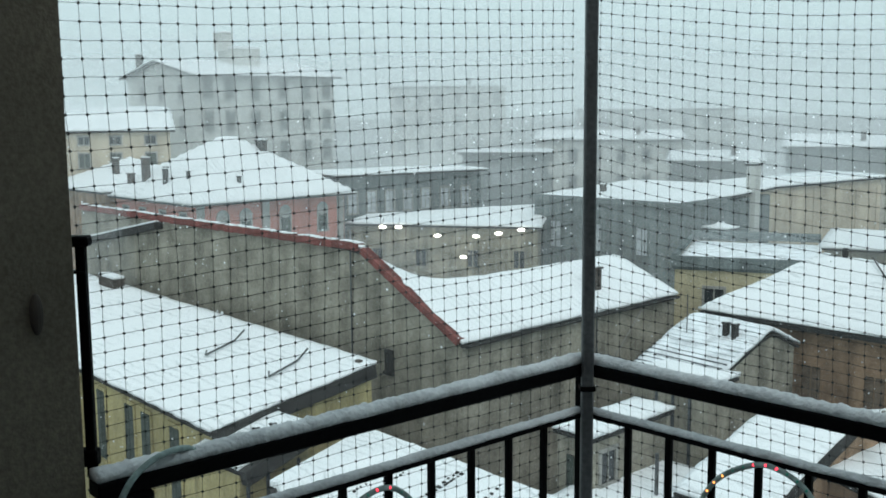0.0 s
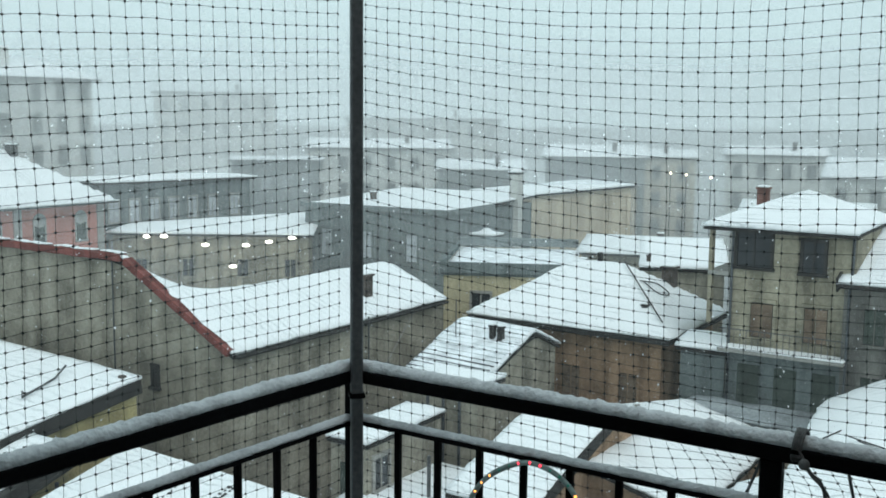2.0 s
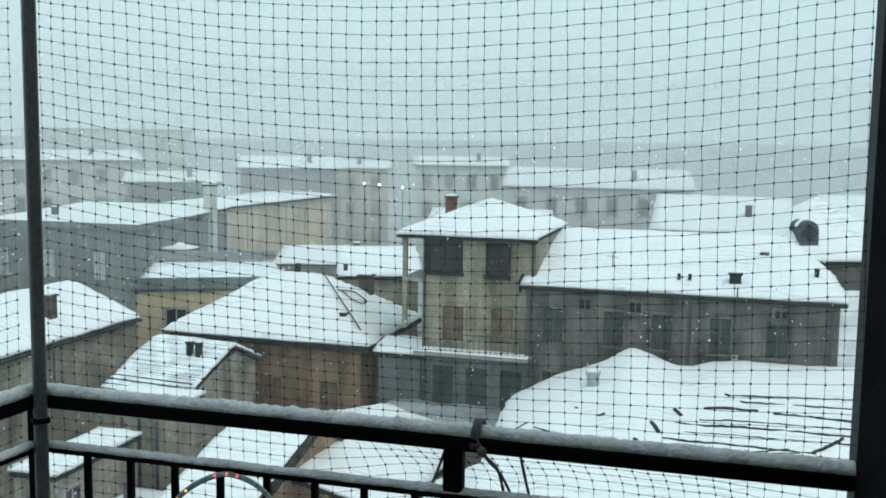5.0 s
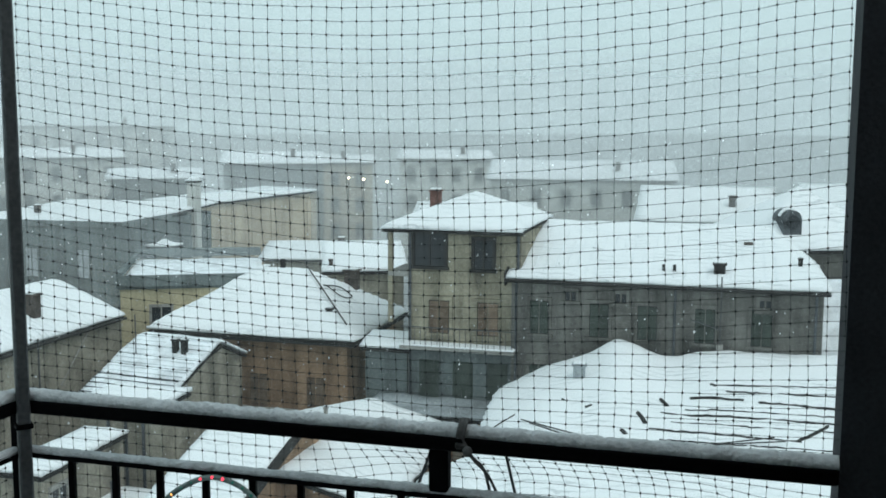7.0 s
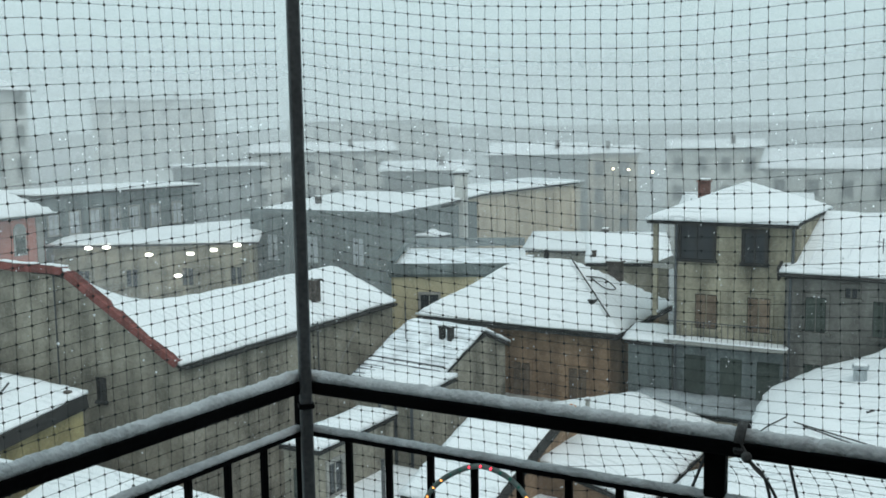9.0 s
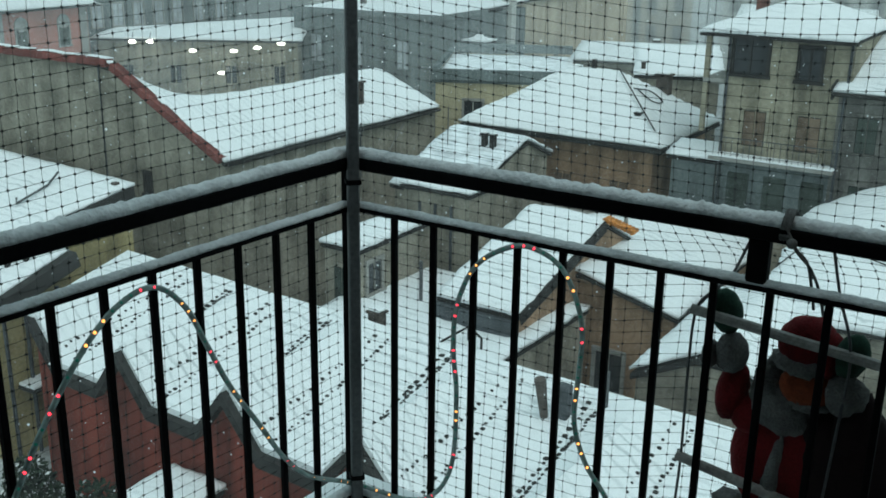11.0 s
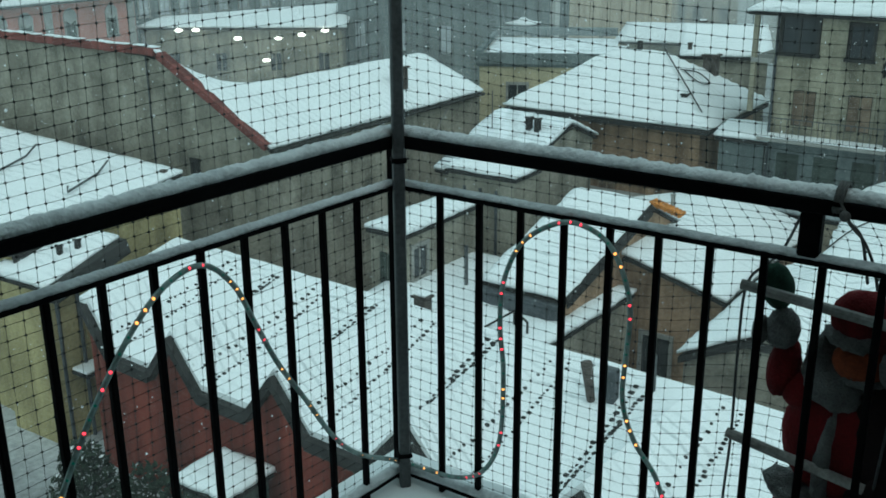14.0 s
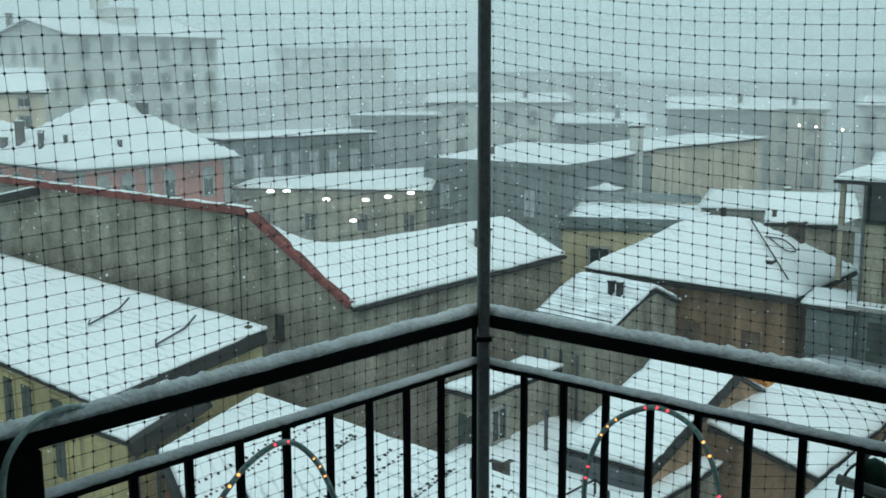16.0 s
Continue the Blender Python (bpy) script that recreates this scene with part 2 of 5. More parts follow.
def rod(bm, a, b, r0, r1=None, sides=8):
    """Adds a straight rod from a to b."""
    a, b = Vector(a), Vector(b)
    m = Matrix.Translation((a + b) / 2) @ (b - a).to_track_quat("Z", "Y").to_matrix().to_4x4()
    bmesh.ops.create_cone(bm, cap_ends=True, segments=sides, radius1=r0, radius2=r0 if r1 is None else r1, depth=(b - a).length, matrix=m)


def pipe(bm, pts, r, sides=6):
    """Adds a bent tube along points."""
    pts = [Vector(p) for p in pts]
    rings = []
    for i, p in enumerate(pts):
        d = (pts[min(i + 1, len(pts) - 1)] - pts[max(i - 1, 0)]).normalized()
        x = d.orthogonal().normalized() if not rings else (lastx - lastx.dot(d) * d).normalized()
        y, lastx = d.cross(x), x
        rings.append([bm.verts.new(p + r * (math.cos(k * math.tau / sides) * x + math.sin(k * math.tau / sides) * y)) for k in range(sides)])
    for a, b in zip(rings, rings[1:]):
        for k in range(sides):
            bm.faces.new((a[k], a[(k + 1) % sides], b[(k + 1) % sides], b[k]))
    bm.faces.new(rings[0][::-1])
    bm.faces.new(rings[-1])


def bez(pts, steps=12):
    """Points along a smooth line through the given ones (Catmull-Rom)."""
    p = [Vector(q) for q in pts]
    p = [2 * p[0] - p[1]] + p + [2 * p[-1] - p[-2]]
    out = []
    for i in range(1, len(p) - 2):
        for k in range(steps):
            t = k / steps
            out.append(0.5 * (2 * p[i] + (p[i + 1] - p[i - 1]) * t + (2 * p[i - 1] - 5 * p[i] + 4 * p[i + 1] - p[i + 2]) * t * t + (3 * p[i] - p[i - 1] - 3 * p[i + 1] + p[i + 2]) * t ** 3))
    return out + [p[-2]]


def grid_slab(u0, u1, v0, v1, top, thick, cell, rough=0.0, keep=None, rag=0.0):
    """A sheet with a height function top(u, v), its underside and its rim. rough: lumps; rag: uneven rim."""
    bm = bmesh.new()
    nu, nv = max(2, round((u1 - u0) / cell)), max(2, round((v1 - v0) / cell))
    up, dn = {}, {}
    for i in range(nu + 1):
        for j in range(nv + 1):
            u, v = u0 + (u1 - u0) * i / nu, v0 + (v1 - v0) * j / nv
            rim = i in (0, nu) or j in (0, nv)
            uu, vv = u, v
            if rim and rag:
                w = rag * (noise.noise((u * 1.7, v * 1.7, u0 + v1)) + 0.8 * noise.noise((u * 6.3, v * 6.3, u0 + v1)))
                uu += w * (i in (0, nu))
                vv += w * (j in (0, nv))
            z = top(u, v)
            lump = rough * noise.noise((u * 0.9, v * 0.9, u1 * 3.1)) + rough * 0.5 * noise.noise((u * 3.1, v * 3.1, 5.0))
            up[i, j] = bm.verts.new((uu, vv, z + lump - (0.35 * thick if rim else 0)))
            dn[i, j] = bm.verts.new((uu, vv, z - thick))
    for i in range(nu):
        for j in range(nv):
            bm.faces.new((up[i, j], up[i + 1, j], up[i + 1, j + 1], up[i, j + 1]))
            bm.faces.new((dn[i, j], dn[i, j + 1], dn[i + 1, j + 1], dn[i + 1, j]))
    for i in range(nu):
        bm.faces.new((up[i, 0], dn[i, 0], dn[i + 1, 0], up[i + 1, 0]))
        bm.faces.new((up[i, nv], up[i + 1, nv], dn[i + 1, nv], dn[i, nv]))
    for j in range(nv):
        bm.faces.new((up[0, j], up[0, j + 1], dn[0, j + 1], dn[0, j]))
        bm.faces.new((up[nu, j], dn[nu, j], dn[nu, j + 1], up[nu, j + 1]))
    return bm


def prism(bm, pts, z0, z1):
    lo = [bm.verts.new((p.x, p.y, z0)) for p in pts]
    hi = [bm.verts.new((p.x, p.y, z1)) for p in pts]
    n = len(pts)
    for i in range(n):
        bm.faces.new((lo[i], lo[(i + 1) % n], hi[(i + 1) % n], hi[i]))
    bm.faces.new(lo[::-1])
    bm.faces.new(hi)
    bmesh.ops.recalc_face_normals(bm, faces=bm.faces[:])


GROUND = -14.5
TURN = 44.0                       # the quarter's streets run this many degrees from the x axis


def hip(lu, lv, rise, ze):
    """Height of a hipped roof over a lu x lv plan."""
    half = min(lu, lv) / 2
    return lambda u, v: ze + rise * max(-0.25, min(u, lu - u, v, lv - v) / half)


def mono(ze, z1, length, axis=1):
    return lambda u, v: ze + (z1 - ze) * (v if axis else u) / length


def gable(ze, rise, length, axis=1, at=0.5):
    """A ridge across the given axis at the fraction at of its length."""
    def f(u, v):
        s = (v if axis else u) / length
        return ze + rise * (s / at if s < at else (1 - s) / (1 - at))
    return f


def flat(ze):
    return lambda u, v: ze


class House:
    """A building over a plan of lu (away to the left) by lv (away to the right) from its nearest corner.
    In its own frame x runs along lu, y along lv."""

    def __init__(self, name, x, y, lu, lv, ze, label, wall, category="building", turn=TURN, z0=GROUND, group=""):
        self.lu, self.lv, self.ze, self.z0 = lu, lv, ze, z0
        self.root = tagged(new(name), label, category, group)
        # x axis of the plan points along the street's left, y along its right
        t = radians(turn)
        self.root.matrix_world = Matrix(((-math.sin(t), math.cos(t), 0, x), (math.cos(t), math.sin(t), 0, y), (0, 0, 1, z0), (0, 0, 0, 1)))
        self.wall = wall
        self.h = ze - z0

    def walls(self, top=None):
        """Outer walls whose heads follow the roof."""
        bm = bmesh.new()
        lu, lv = self.lu, self.lv
        t = top or (lambda u, v: self.ze)
        corners = [(0, 0), (lu, 0), (lu, lv), (0, lv)]
        low, high = [], []
        n = 12
        for k in range(4):
            (a, b), (c, d) = corners[k], corners[(k + 1) % 4]
            for i in range(n):
                u, v = a + (c - a) * i / n, b + (d - b) * i / n
                low.append(bm.verts.new((u, v, 0)))
                high.append(bm.verts.new((u, v, t(u, v) - self.z0 - 0.02)))
        m = len(low)
        for i in range(m):
            bm.faces.new((low[i], high[i], high[(i + 1) % m], low[(i + 1) % m]))
        bmesh.ops.recalc_face_normals(bm, faces=bm.faces[:])
        part("wall", bm, self.wall, self.root)
        return self

    def roof(self, top, over=0.4, thick=0.16, snow=0.16, cell=0.5, eave=None, rag=0.06, lumps=0.05, mat=None):
        lu, lv = self.lu, self.lv
        base = lambda u, v: top(u, v) - self.z0
        part("roof", grid_slab(-over, lu + over, -over, lv + over, base, thick, max(cell, 0.8)), eave or DARK, self.root, "dark timber and gutter edge")
        s = part("snow", grid_slab(-over - 0.03, lu + over + 0.03, -over - 0.03, lv + over + 0.03, lambda u, v: base(u, v) + snow, snow - 0.006, cell, lumps, rag=rag), mat or ROOF_SNOW, self.root, "fresh white snow cover")
        smooth(s)
        return self

    def window(self, side, s, z, w=1.0, h=1.6, shut=False, frame=None, name="window", pane=None, leaf=None):
        """side 'L': the face along lu (towards the left); 'R': the face along lv. s along it, z above ground."""
        f = bmesh.new()
        put = (lambda a, b, c: (a, -b, c)) if side == "L" else (lambda a, b, c: (-b, a, c))
        def bx(bm, a0, a1, b0, b1, c0, c1):
            p, q = put(a0, b0, c0), put(a1, b1, c1)
            box(bm, [min(i, j) for i, j in zip(p, q)], [max(i, j) for i, j in zip(p, q)])
        b = 0.12
        bx(f, s - w / 2 - b, s - w / 2, 0.004, 0.07, z, z + h)
        bx(f, s + w / 2, s + w / 2 + b, 0.004, 0.07, z, z + h)
        bx(f, s - w / 2 - b, s + w / 2 + b, 0.004, 0.09, z + h, z + h + 0.14)
        bx(f, s - w / 2 - b - 0.05, s + w / 2 + b + 0.05, 0.004, 0.14, z - 0.12, z)
        bx(f, s - 0.03, s + 0.03, 0.012, 0.04, z, z + h)
        win = part(name, f, frame or STONE, self.root)
        g = bmesh.new()
        bx(g, s - w / 2, s + w / 2, 0.002, 0.012, z, z + h)
        part("pane", g, pane or GLASS, win)
        if shut:
            for k in (-1, 1):
                g = bmesh.new()
                bx(g, s + k * (w * 0.25) - w * 0.22, s + k * (w * 0.25) + w * 0.22, 0.045, 0.075, z + 0.04, z + h - 0.04)
                part("shutter", g, leaf or SHUTTER, win)
        return win

    def windows(self, side, ss, zs, **k):
        for z in zs:
            for s in ss:
                self.window(side, s, z, **k)
        return self

    def chimney(self, u, v, z, w=0.5, d=0.5, h=1.0, mat=None, cap=True, pots=0):
        bm = bmesh.new()
        z -= self.z0
        box(bm, (u - w / 2, v - d / 2, z), (u + w / 2, v + d / 2, z + h), bevel=0.02)
        if cap:
            o = min(0.07, 0.12 * w)
            box(bm, (u - w / 2 - o, v - d / 2 - o, z + h + 0.002), (u + w / 2 + o, v + d / 2 + o, z + h + 0.07), bevel=0.01)
        for k in range(pots):
            rod(bm, (u + (k - (pots - 1) / 2) * 0.3, v, z + h), (u + (k - (pots - 1) / 2) * 0.3, v, z + h + 0.5), 0.1)
        c = part("chimney", bm, mat or CHIM, self.root)
        if cap:
            bm = bmesh.new()
            box(bm, (u - w / 2, v - d / 2, z + h + 0.074), (u + w / 2, v + d / 2, z + h + 0.13 + 0.05 * w), bevel=0.03)
            part("snow_cap", bm, SNOW, c)
        return self

    def pole(self, u, v, z, h, r=0.03, arms=()):
        bm = bmesh.new()
        z -= self.z0
        rod(bm, (u, v, z), (u, v, z + h), r)
        for zz, ln in arms:
            rod(bm, (u - ln, v - ln, z + zz), (u + ln, v + ln, z + zz), 0.012, sides=5)
        part("antenna", bm, STEEL, self.root)
        return self

# ---------------------------------------------------------------- ground
bm = bmesh.new()
bmesh.ops.create_grid(bm, x_segments=60, y_segments=60, size=1500)
for v in bm.verts:
    v.co.z = GROUND
tagged(part("ground", bm, GROUND_M), "snow-covered streets and yards", "ground", kind="structure")

# ---------------------------------------------------------------- the grey gable house
GA = House("gable_house", 0.68, 36.67, 31, 13.7, -6.84, "grey stained gable house with a red tile coping and snowy roof", GREY_WALL, "house")


def roof_a(u, v):
    ridge = 1.40 - 0.05 * min(max(v - 6.0, 0.0) / 8.0, 1.0)
    low = -6.84 + ridge * min(u, 3.3) / 3.3 - 0.45 * max(0, u - 3.3)
    up = -6.84 + 3.0 * min(u, 5.7) / 5.7
    k = max(0.0, 1 - max(0, v) / 5.2) ** 1.7
    return max(low, -9) * (1 - k) + up * k


def wall_a(u, v):
    return roof_a(u, v) - 0.12


GA.walls(wall_a)
lu_keep = GA.lu
GA.lu = 7.5
GA.roof(roof_a, over=0.11, cell=0.25, rag=0.08)
GA.lu = lu_keep
# loft and low roof behind the flat part of the gable wall
bm = grid_slab(7.7, 31, 0.3, 13.5, lambda u, v: 8.9 - 0.25 * v, 0.2, 0.8, 0.06)
smooth(part("snow", bm, SNOW, GA.root))
# red coping tiles along the gable
tile = bmesh.new()
box(tile, (-0.207, -0.2, -0.2), (0.207, 0.20, 0.08), bevel=0.012)
tile_mesh = bpy.data.meshes.new("coping_tile")
tile.to_mesh(tile_mesh)
tile.free()
tile_mesh.materials.append(COPING)
lip = bmesh.new()
box(lip, (-0.205, -0.10, 0.094), (0.205, 0.22, 0.135), bevel=0.018)
lip_mesh = bpy.data.meshes.new("coping_snow")
lip.to_mesh(lip_mesh)
lip.free()
lip_mesh.materials.append(SNOW)
run = math.hypot(5.7, 3.0)
rng = random.Random(4)
for k in range(int(run / 0.41)):
    s = (k + 0.5) * 0.41 / run
    o = new("coping_tile", tile_mesh)
    o.parent = GA.root
    o.matrix_local = pose(5.7 * s, -0.05, 7.66 + 3.0 * s + 0.05, 0, -math.degrees(math.atan2(3.0, 5.7)) + rng.uniform(-0.6, 0.6), rng.uniform(-0.8, 0.8))
for k in range(int((31 - 5.7) / 0.41)):
    u = 5.7 + (k + 0.5) * 0.41
    o = new("coping_tile", tile_mesh)
    o.parent = GA.root
    o.matrix_local = pose(u, -0.05, 10.68 + rng.uniform(-0.02, 0.02), 0, rng.uniform(-2, 2), rng.uniform(-1.5, 1.5))
    if k % 7 != 3:
        o2 = new("coping_snow", lip_mesh)
        o2.parent = o
for s, z, w, h in ((4.05, 5.8, 0.24, 0.75),):
    GA.window("L", s, z, w, h, frame=DARK)
# buttress seam, drain pipe and lean-to verge on the gable wall
bm = bmesh.new()
pipe(bm, [(6.3, -0.08, 0), (6.3, -0.08, 8.2), (6.3, -0.08, 10.4)], 0.03, 8)
part("drainpipe", bm, FLASH, GA.root)
bm = bmesh.new()
box(bm, (0, -0.5, -0.3), (8.4, -0.02, 0.06), Matrix.Translation((21.6, 0, 10.4)) @ pose(0, 0, 0, 0, 10.5, 0), bevel=0.02)
part("lean_to_verge", bm, DARK, GA.root)
bm = bmesh.new()
box(bm, (0, -0.52, 0.064), (8.4, -0.03, 0.15), Matrix.Translation((21.6, 0, 10.4)) @ pose(0, 0, 0, 0, 10.5, 0), bevel=0.04)
part("snow", bm, SNOW, GA.root)
GA.chimney(1.3, 9.4, -6.5, 0.55, 0.5, 1.15, CHIM)
GA.pole(-0.3, 7.6, -9.0, 2.3, 0.035)
bm = bmesh.new()
rod(bm, (-0.25, 9.0, 5.6), (-0.2, 11.0, 7.4), 0.025)
part("stay_cable", bm, STONE, GA.root)
bm = bmesh.new()
pipe(bm, [(-0.22, v, 7.5 + 0.02 * math.sin(v * 5)) for v in (0, 2, 4, 6, 8, 10, 12, 13.8)], 0.07, 8)
part("gutter", bm, DARK, GA.root)

# ---------------------------------------------------------------- the yellow house
YH = House("yellow_house", -7.44, 31.75, 28.8, 6.36, -8.54, "ochre yellow house with a low pitched snowy roof", YELLOW_WALL, "house", turn=40.5)
mb = mono(-8.54, -7.46, 6.36)
YH.walls(lambda u, v: mb(u, v) - 0.14)
YH.roof(mb, over=0.12, cell=0.3, lumps=0.03)
for s in (2.6, 4.9, 6.3, 8.9, 11.4):
    YH.window("L", s, 2.7, 0.75, 2.75, shut=True, frame=YELLOW_WALL)
for u, v in ((6.25, 3.5), (1.75, 3.6)):
    bm = bmesh.new()
    pipe(bm, [(u + 0.6, v - 0.05, 6.2 + 0.168 * v), (u + 0.05, v - 0.4, 6.18 + 0.168 * v), (u + 0.65, v + 1.2, 6.4 + 0.168 * v), (u + 0.9, v + 1.8, 6.7 + 0.168 * v)], 0.04, 6)
    part("roof_hook", bm, STEEL, YH.root, "bent dark steel roof hook")
bm = bmesh.new()
box(bm, (-0.2, -0.12, -0.5), (-0.125, 6.5, 0.0), Matrix.Translation((0, 0, 5.98)) @ pose(0, 0, 0, 9.64, 0, 0), bevel=0.015)
part("verge_board", bm, DARK, YH.root, "deep dark verge board")
YH.chimney(22.0, 6.0, -7.6, 1.9, 0.6, 0.6)
YH.chimney(0.25, 6.0, -7.5, 0.25, 0.2, 0.22, cap=False)
# nearer wing
wing = House("yellow_wing", -6.24, 29.95, 2.5, 2.7, -9.19, "ochre yellow wing with chimney pots and snow", YELLOW_WALL, "house", turn=46)
mw = mono(-9.19, -8.45, 2.7)
wing.walls(lambda u, v: mw(u, v) - 0.14)
wing.roof(mw, over=0.06, cell=0.3, lumps=0.03)
bm = bmesh.new()
box(bm, (-0.42, -0.1, -0.5), (-0.09, 2.9, 0.02), Matrix.Translation((0, 0, 5.33)) @ pose(0, 0, 0, 15.3, 0, 0), bevel=0.015)
part("verge_board", bm, DARK, wing.root, "deep dark verge board")
wing.chimney(0.9, 1.3, -8.85, 0.16, 0.16, 0.4, DARK)
wing.chimney(0.6, 1.75, -8.72, 0.16, 0.16, 0.38, DARK)
for s in (0.25, 1.0, 2.2):
    bm = bmesh.new()
    pipe(bm, [(-0.09, s, 0), (-0.09, s, 3.0), (-0.09, s, 5.1)], 0.06, 8)
    part("drainpipe", bm, FLASH, wing.root)
bm = bmesh.new()
box(bm, (-0.75, 0.5, 2.3), (-0.003, 1.7, 2.42), bevel=0.02)
canopy = part("door_canopy", bm, DARK, wing.root, "small dark canopy")
bm = bmesh.new()
box(bm, (-0.73, 0.52, 2.424), (-0.02, 1.68, 2.52), bevel=0.03)
part("snow", bm, SNOW, canopy)
for q, z in ((1.6, 3.1),):
    wing.window("R", q, z, 0.6, 1.2, shut=True, frame=YELLOW_WALL)

# ---------------------------------------------------------------- the brown hipped house
BH = House("hipped_house", 17.79, 37.92, 8.5, 6.3, -6.84, "brown stained house under a snowy hipped roof", BROWN_WALL, "house")
hc = hip(8.5, 6.3, 2.0, -6.84)
BH.walls(lambda u, v: -6.9)
BH.roof(hc, over=0.5, thick=0.26, snow=0.13, cell=0.3, eave=DARK)
for s in (1.4, 4.0, 6.6):
    BH.window("L", s, 4.1, 0.8, 1.5, shut=True, frame=BROWN_WALL, leaf=TAN_SHUTTER)
BH.window("R", 3.1, 5.0, 0.8, 1.4, shut=True, frame=BROWN_WALL)
bm = bmesh.new()
box(bm, (2.2, -0.6, 4.05), (5.4, -0.02, 4.16))
part("canopy", bm, STONE, BH.root, "snow-lined entrance canopy")
BH.chimney(1.1, 0.9, -6.75, 0.28, 0.28, 0.6, DARK)
BH.chimney(1.55, 4.75, -6.3, 0.6, 0.5, 1.25, CHIM)
BH.chimney(4.25, 3.15, -4.9, 0.2, 0.2, 0.5, DARK, cap=False)
BH.chimney(5.6, 4.2, -5.5, 0.35, 0.35, 0.5)
bm = bmesh.new()
pipe(bm, [(0.0 + 0.5 * k, 0.0 + 0.5 * k, 7.92 + 0.318 * k) for k in range(7)], 0.03, 6)
part("hip_cable", bm, DARK, BH.root)
bm = bmesh.new()
pipe(bm, bez([(2.0, 2.4, 9.13), (1.6, 3.4, 8.9), (1.0, 3.3, 8.52), (1.2, 2.6, 8.62), (1.9, 2.6, 9.06)], 6), 0.028, 6)
part("cable_loop", bm, DARK, BH.root)

# ---------------------------------------------------------------- two sheds with steep snowy roofs
SA = House("tin_roof_house", 9.25, 35.5, 3.4, 5.5, -8.3, "grey house with a steep tin roof showing through snow", GREY_WALL, "house", turn=38)
rs = lambda u, v: -8.3 + 1.6 * v / 3.8 if v < 3.8 else -6.7 - 0.45 * (v - 3.8)
SA.walls(lambda u, v: rs(u, v) - 0.14)
SA.roof(rs, over=0.14, cell=0.25, mat=SNOW_THIN)
for k in range(14):
    bm = bmesh.new()
    box(bm, (0.0, 0, -0.02), (3.6, 0.045, 0.035), Matrix.Translation((-0.1, 0.1 + k * 0.26, 6.2 + 0.16 + 0.421 * (0.1 + k * 0.26))) @ pose(0, 0, 0, 22, 0, 0), bevel=0.01)
    part("roof_batten", bm, FLASH if k < 5 else SNOW_THIN, SA.root)
SA.chimney(0.75, 2.75, -7.1, 0.22, 0.22, 0.55, DARK)
SA.chimney(1.15, 2.75, -7.1, 0.22, 0.22, 0.55, DARK)
SA.pole(2.4, 2.0, -7.0, 1.5, 0.02)
SB = House("clay_ridge_house", 8.42, 26.04, 2.6, 7.6, -9.17, "brown house with a steep snowy roof and orange ridge tiles", BROWN_WALL, "house", turn=42)
rt = lambda u, v: -9.17 + 1.52 * v / 5.2 if v < 5.2 else -7.65 - 0.5 * (v - 5.2)
SB.walls(lambda u, v: rt(u, v) - 0.14)
SB.roof(rt, over=0.12, cell=0.25)
bm = bmesh.new()
box(bm, (-0.2, -0.12, -0.3), (-0.13, 5.3, 0.1), Matrix.Translation((0, 0, 5.33)) @ pose(0, 0, 0, 16.3, 0, 0), bevel=0.015)
part("verge_board", bm, DARK, SB.root, "dark verge board")
for k in range(9):
    bm = bmesh.new()
    rod(bm, (-0.12 - 0.12 * k, 5.08 + 0.03 * (k % 2), 6.91 - 0.03 * k), (-0.14 - 0.12 * k, 5.45, 6.94 - 0.03 * k), 0.08, 0.07)
    part("clay_tile", bm, CLAY, SB.root)
bm = bmesh.new()
box(bm, (-0.1, -0.3, 4.0), (2.75, -0.02, 5.12), bevel=0.03)
part("parapet", bm, FLASH, SB.root, "dark sheet-metal wall under the eaves")
SB.chimney(-0.45, 6.0, -8.1, 0.12, 0.12, 0.6, STONE)

# ---------------------------------------------------------------- small gabled house and lean-to
EH = House("ochre_cottage", 13.4, 26.2, 6.6, 8.2, -9.68, "ochre stained cottage with a low snowy gable roof", BROWN_WALL, "house")
ge = gable(-9.68, 0.84, 6.6, axis=0)
EH.walls(lambda u, v: ge(u, v) - 0.14)
EH.roof(ge, over=0.18, cell=0.3)
EH.window("L", 2.0, 1.8, 0.9, 1.3, frame=STONE)
EH.window("L", 4.4, 1.9, 0.7, 1.0, shut=True, frame=DARK)
LT = House("lean_to", 13.3, 19.52, 4.0, 7.0, -9.4, "low grey gabled shed with a dark eaves board and snow", GREY_WALL, "shed")
ml = gable(-9.4, 1.0, 4.0, axis=0)
LT.walls(lambda u, v: ml(u, v) - 0.2)
LT.roof(ml, over=0.12, thick=0.28, cell=0.25)
# flat-topped outhouses against the gable house
for x, y, lu, lv, ze in ((8.62, 32.4, 2.7, 1.6, -7.35), (4.45, 29.75, 1.35, 4.1, -8.2)):
    o = House("outhouse", x, y, lu, lv, ze, "small dark outhouse with a snow-covered flat roof", GREY_WALL, "shed", group="outhouses")
    o.walls(lambda u, v: ze - 0.1)
    o.roof(flat(ze), over=0.1, cell=0.3)
    if lv > 2:
        o.window("R", 0.75, 4.7, 0.7, 1.0, frame=STONE)
        o.window("L", 0.65, 4.3, 0.6, 1.3, shut=True, frame=GREY_WALL)
    else:
        for q in (0.7, 1.35, 2.0):
            bm = bmesh.new()
            box(bm, (q - 0.05, -0.05, 2.0), (q + 0.05, -0.003, 6.6))
            part("wall_rib", bm, FLASH, o.root)
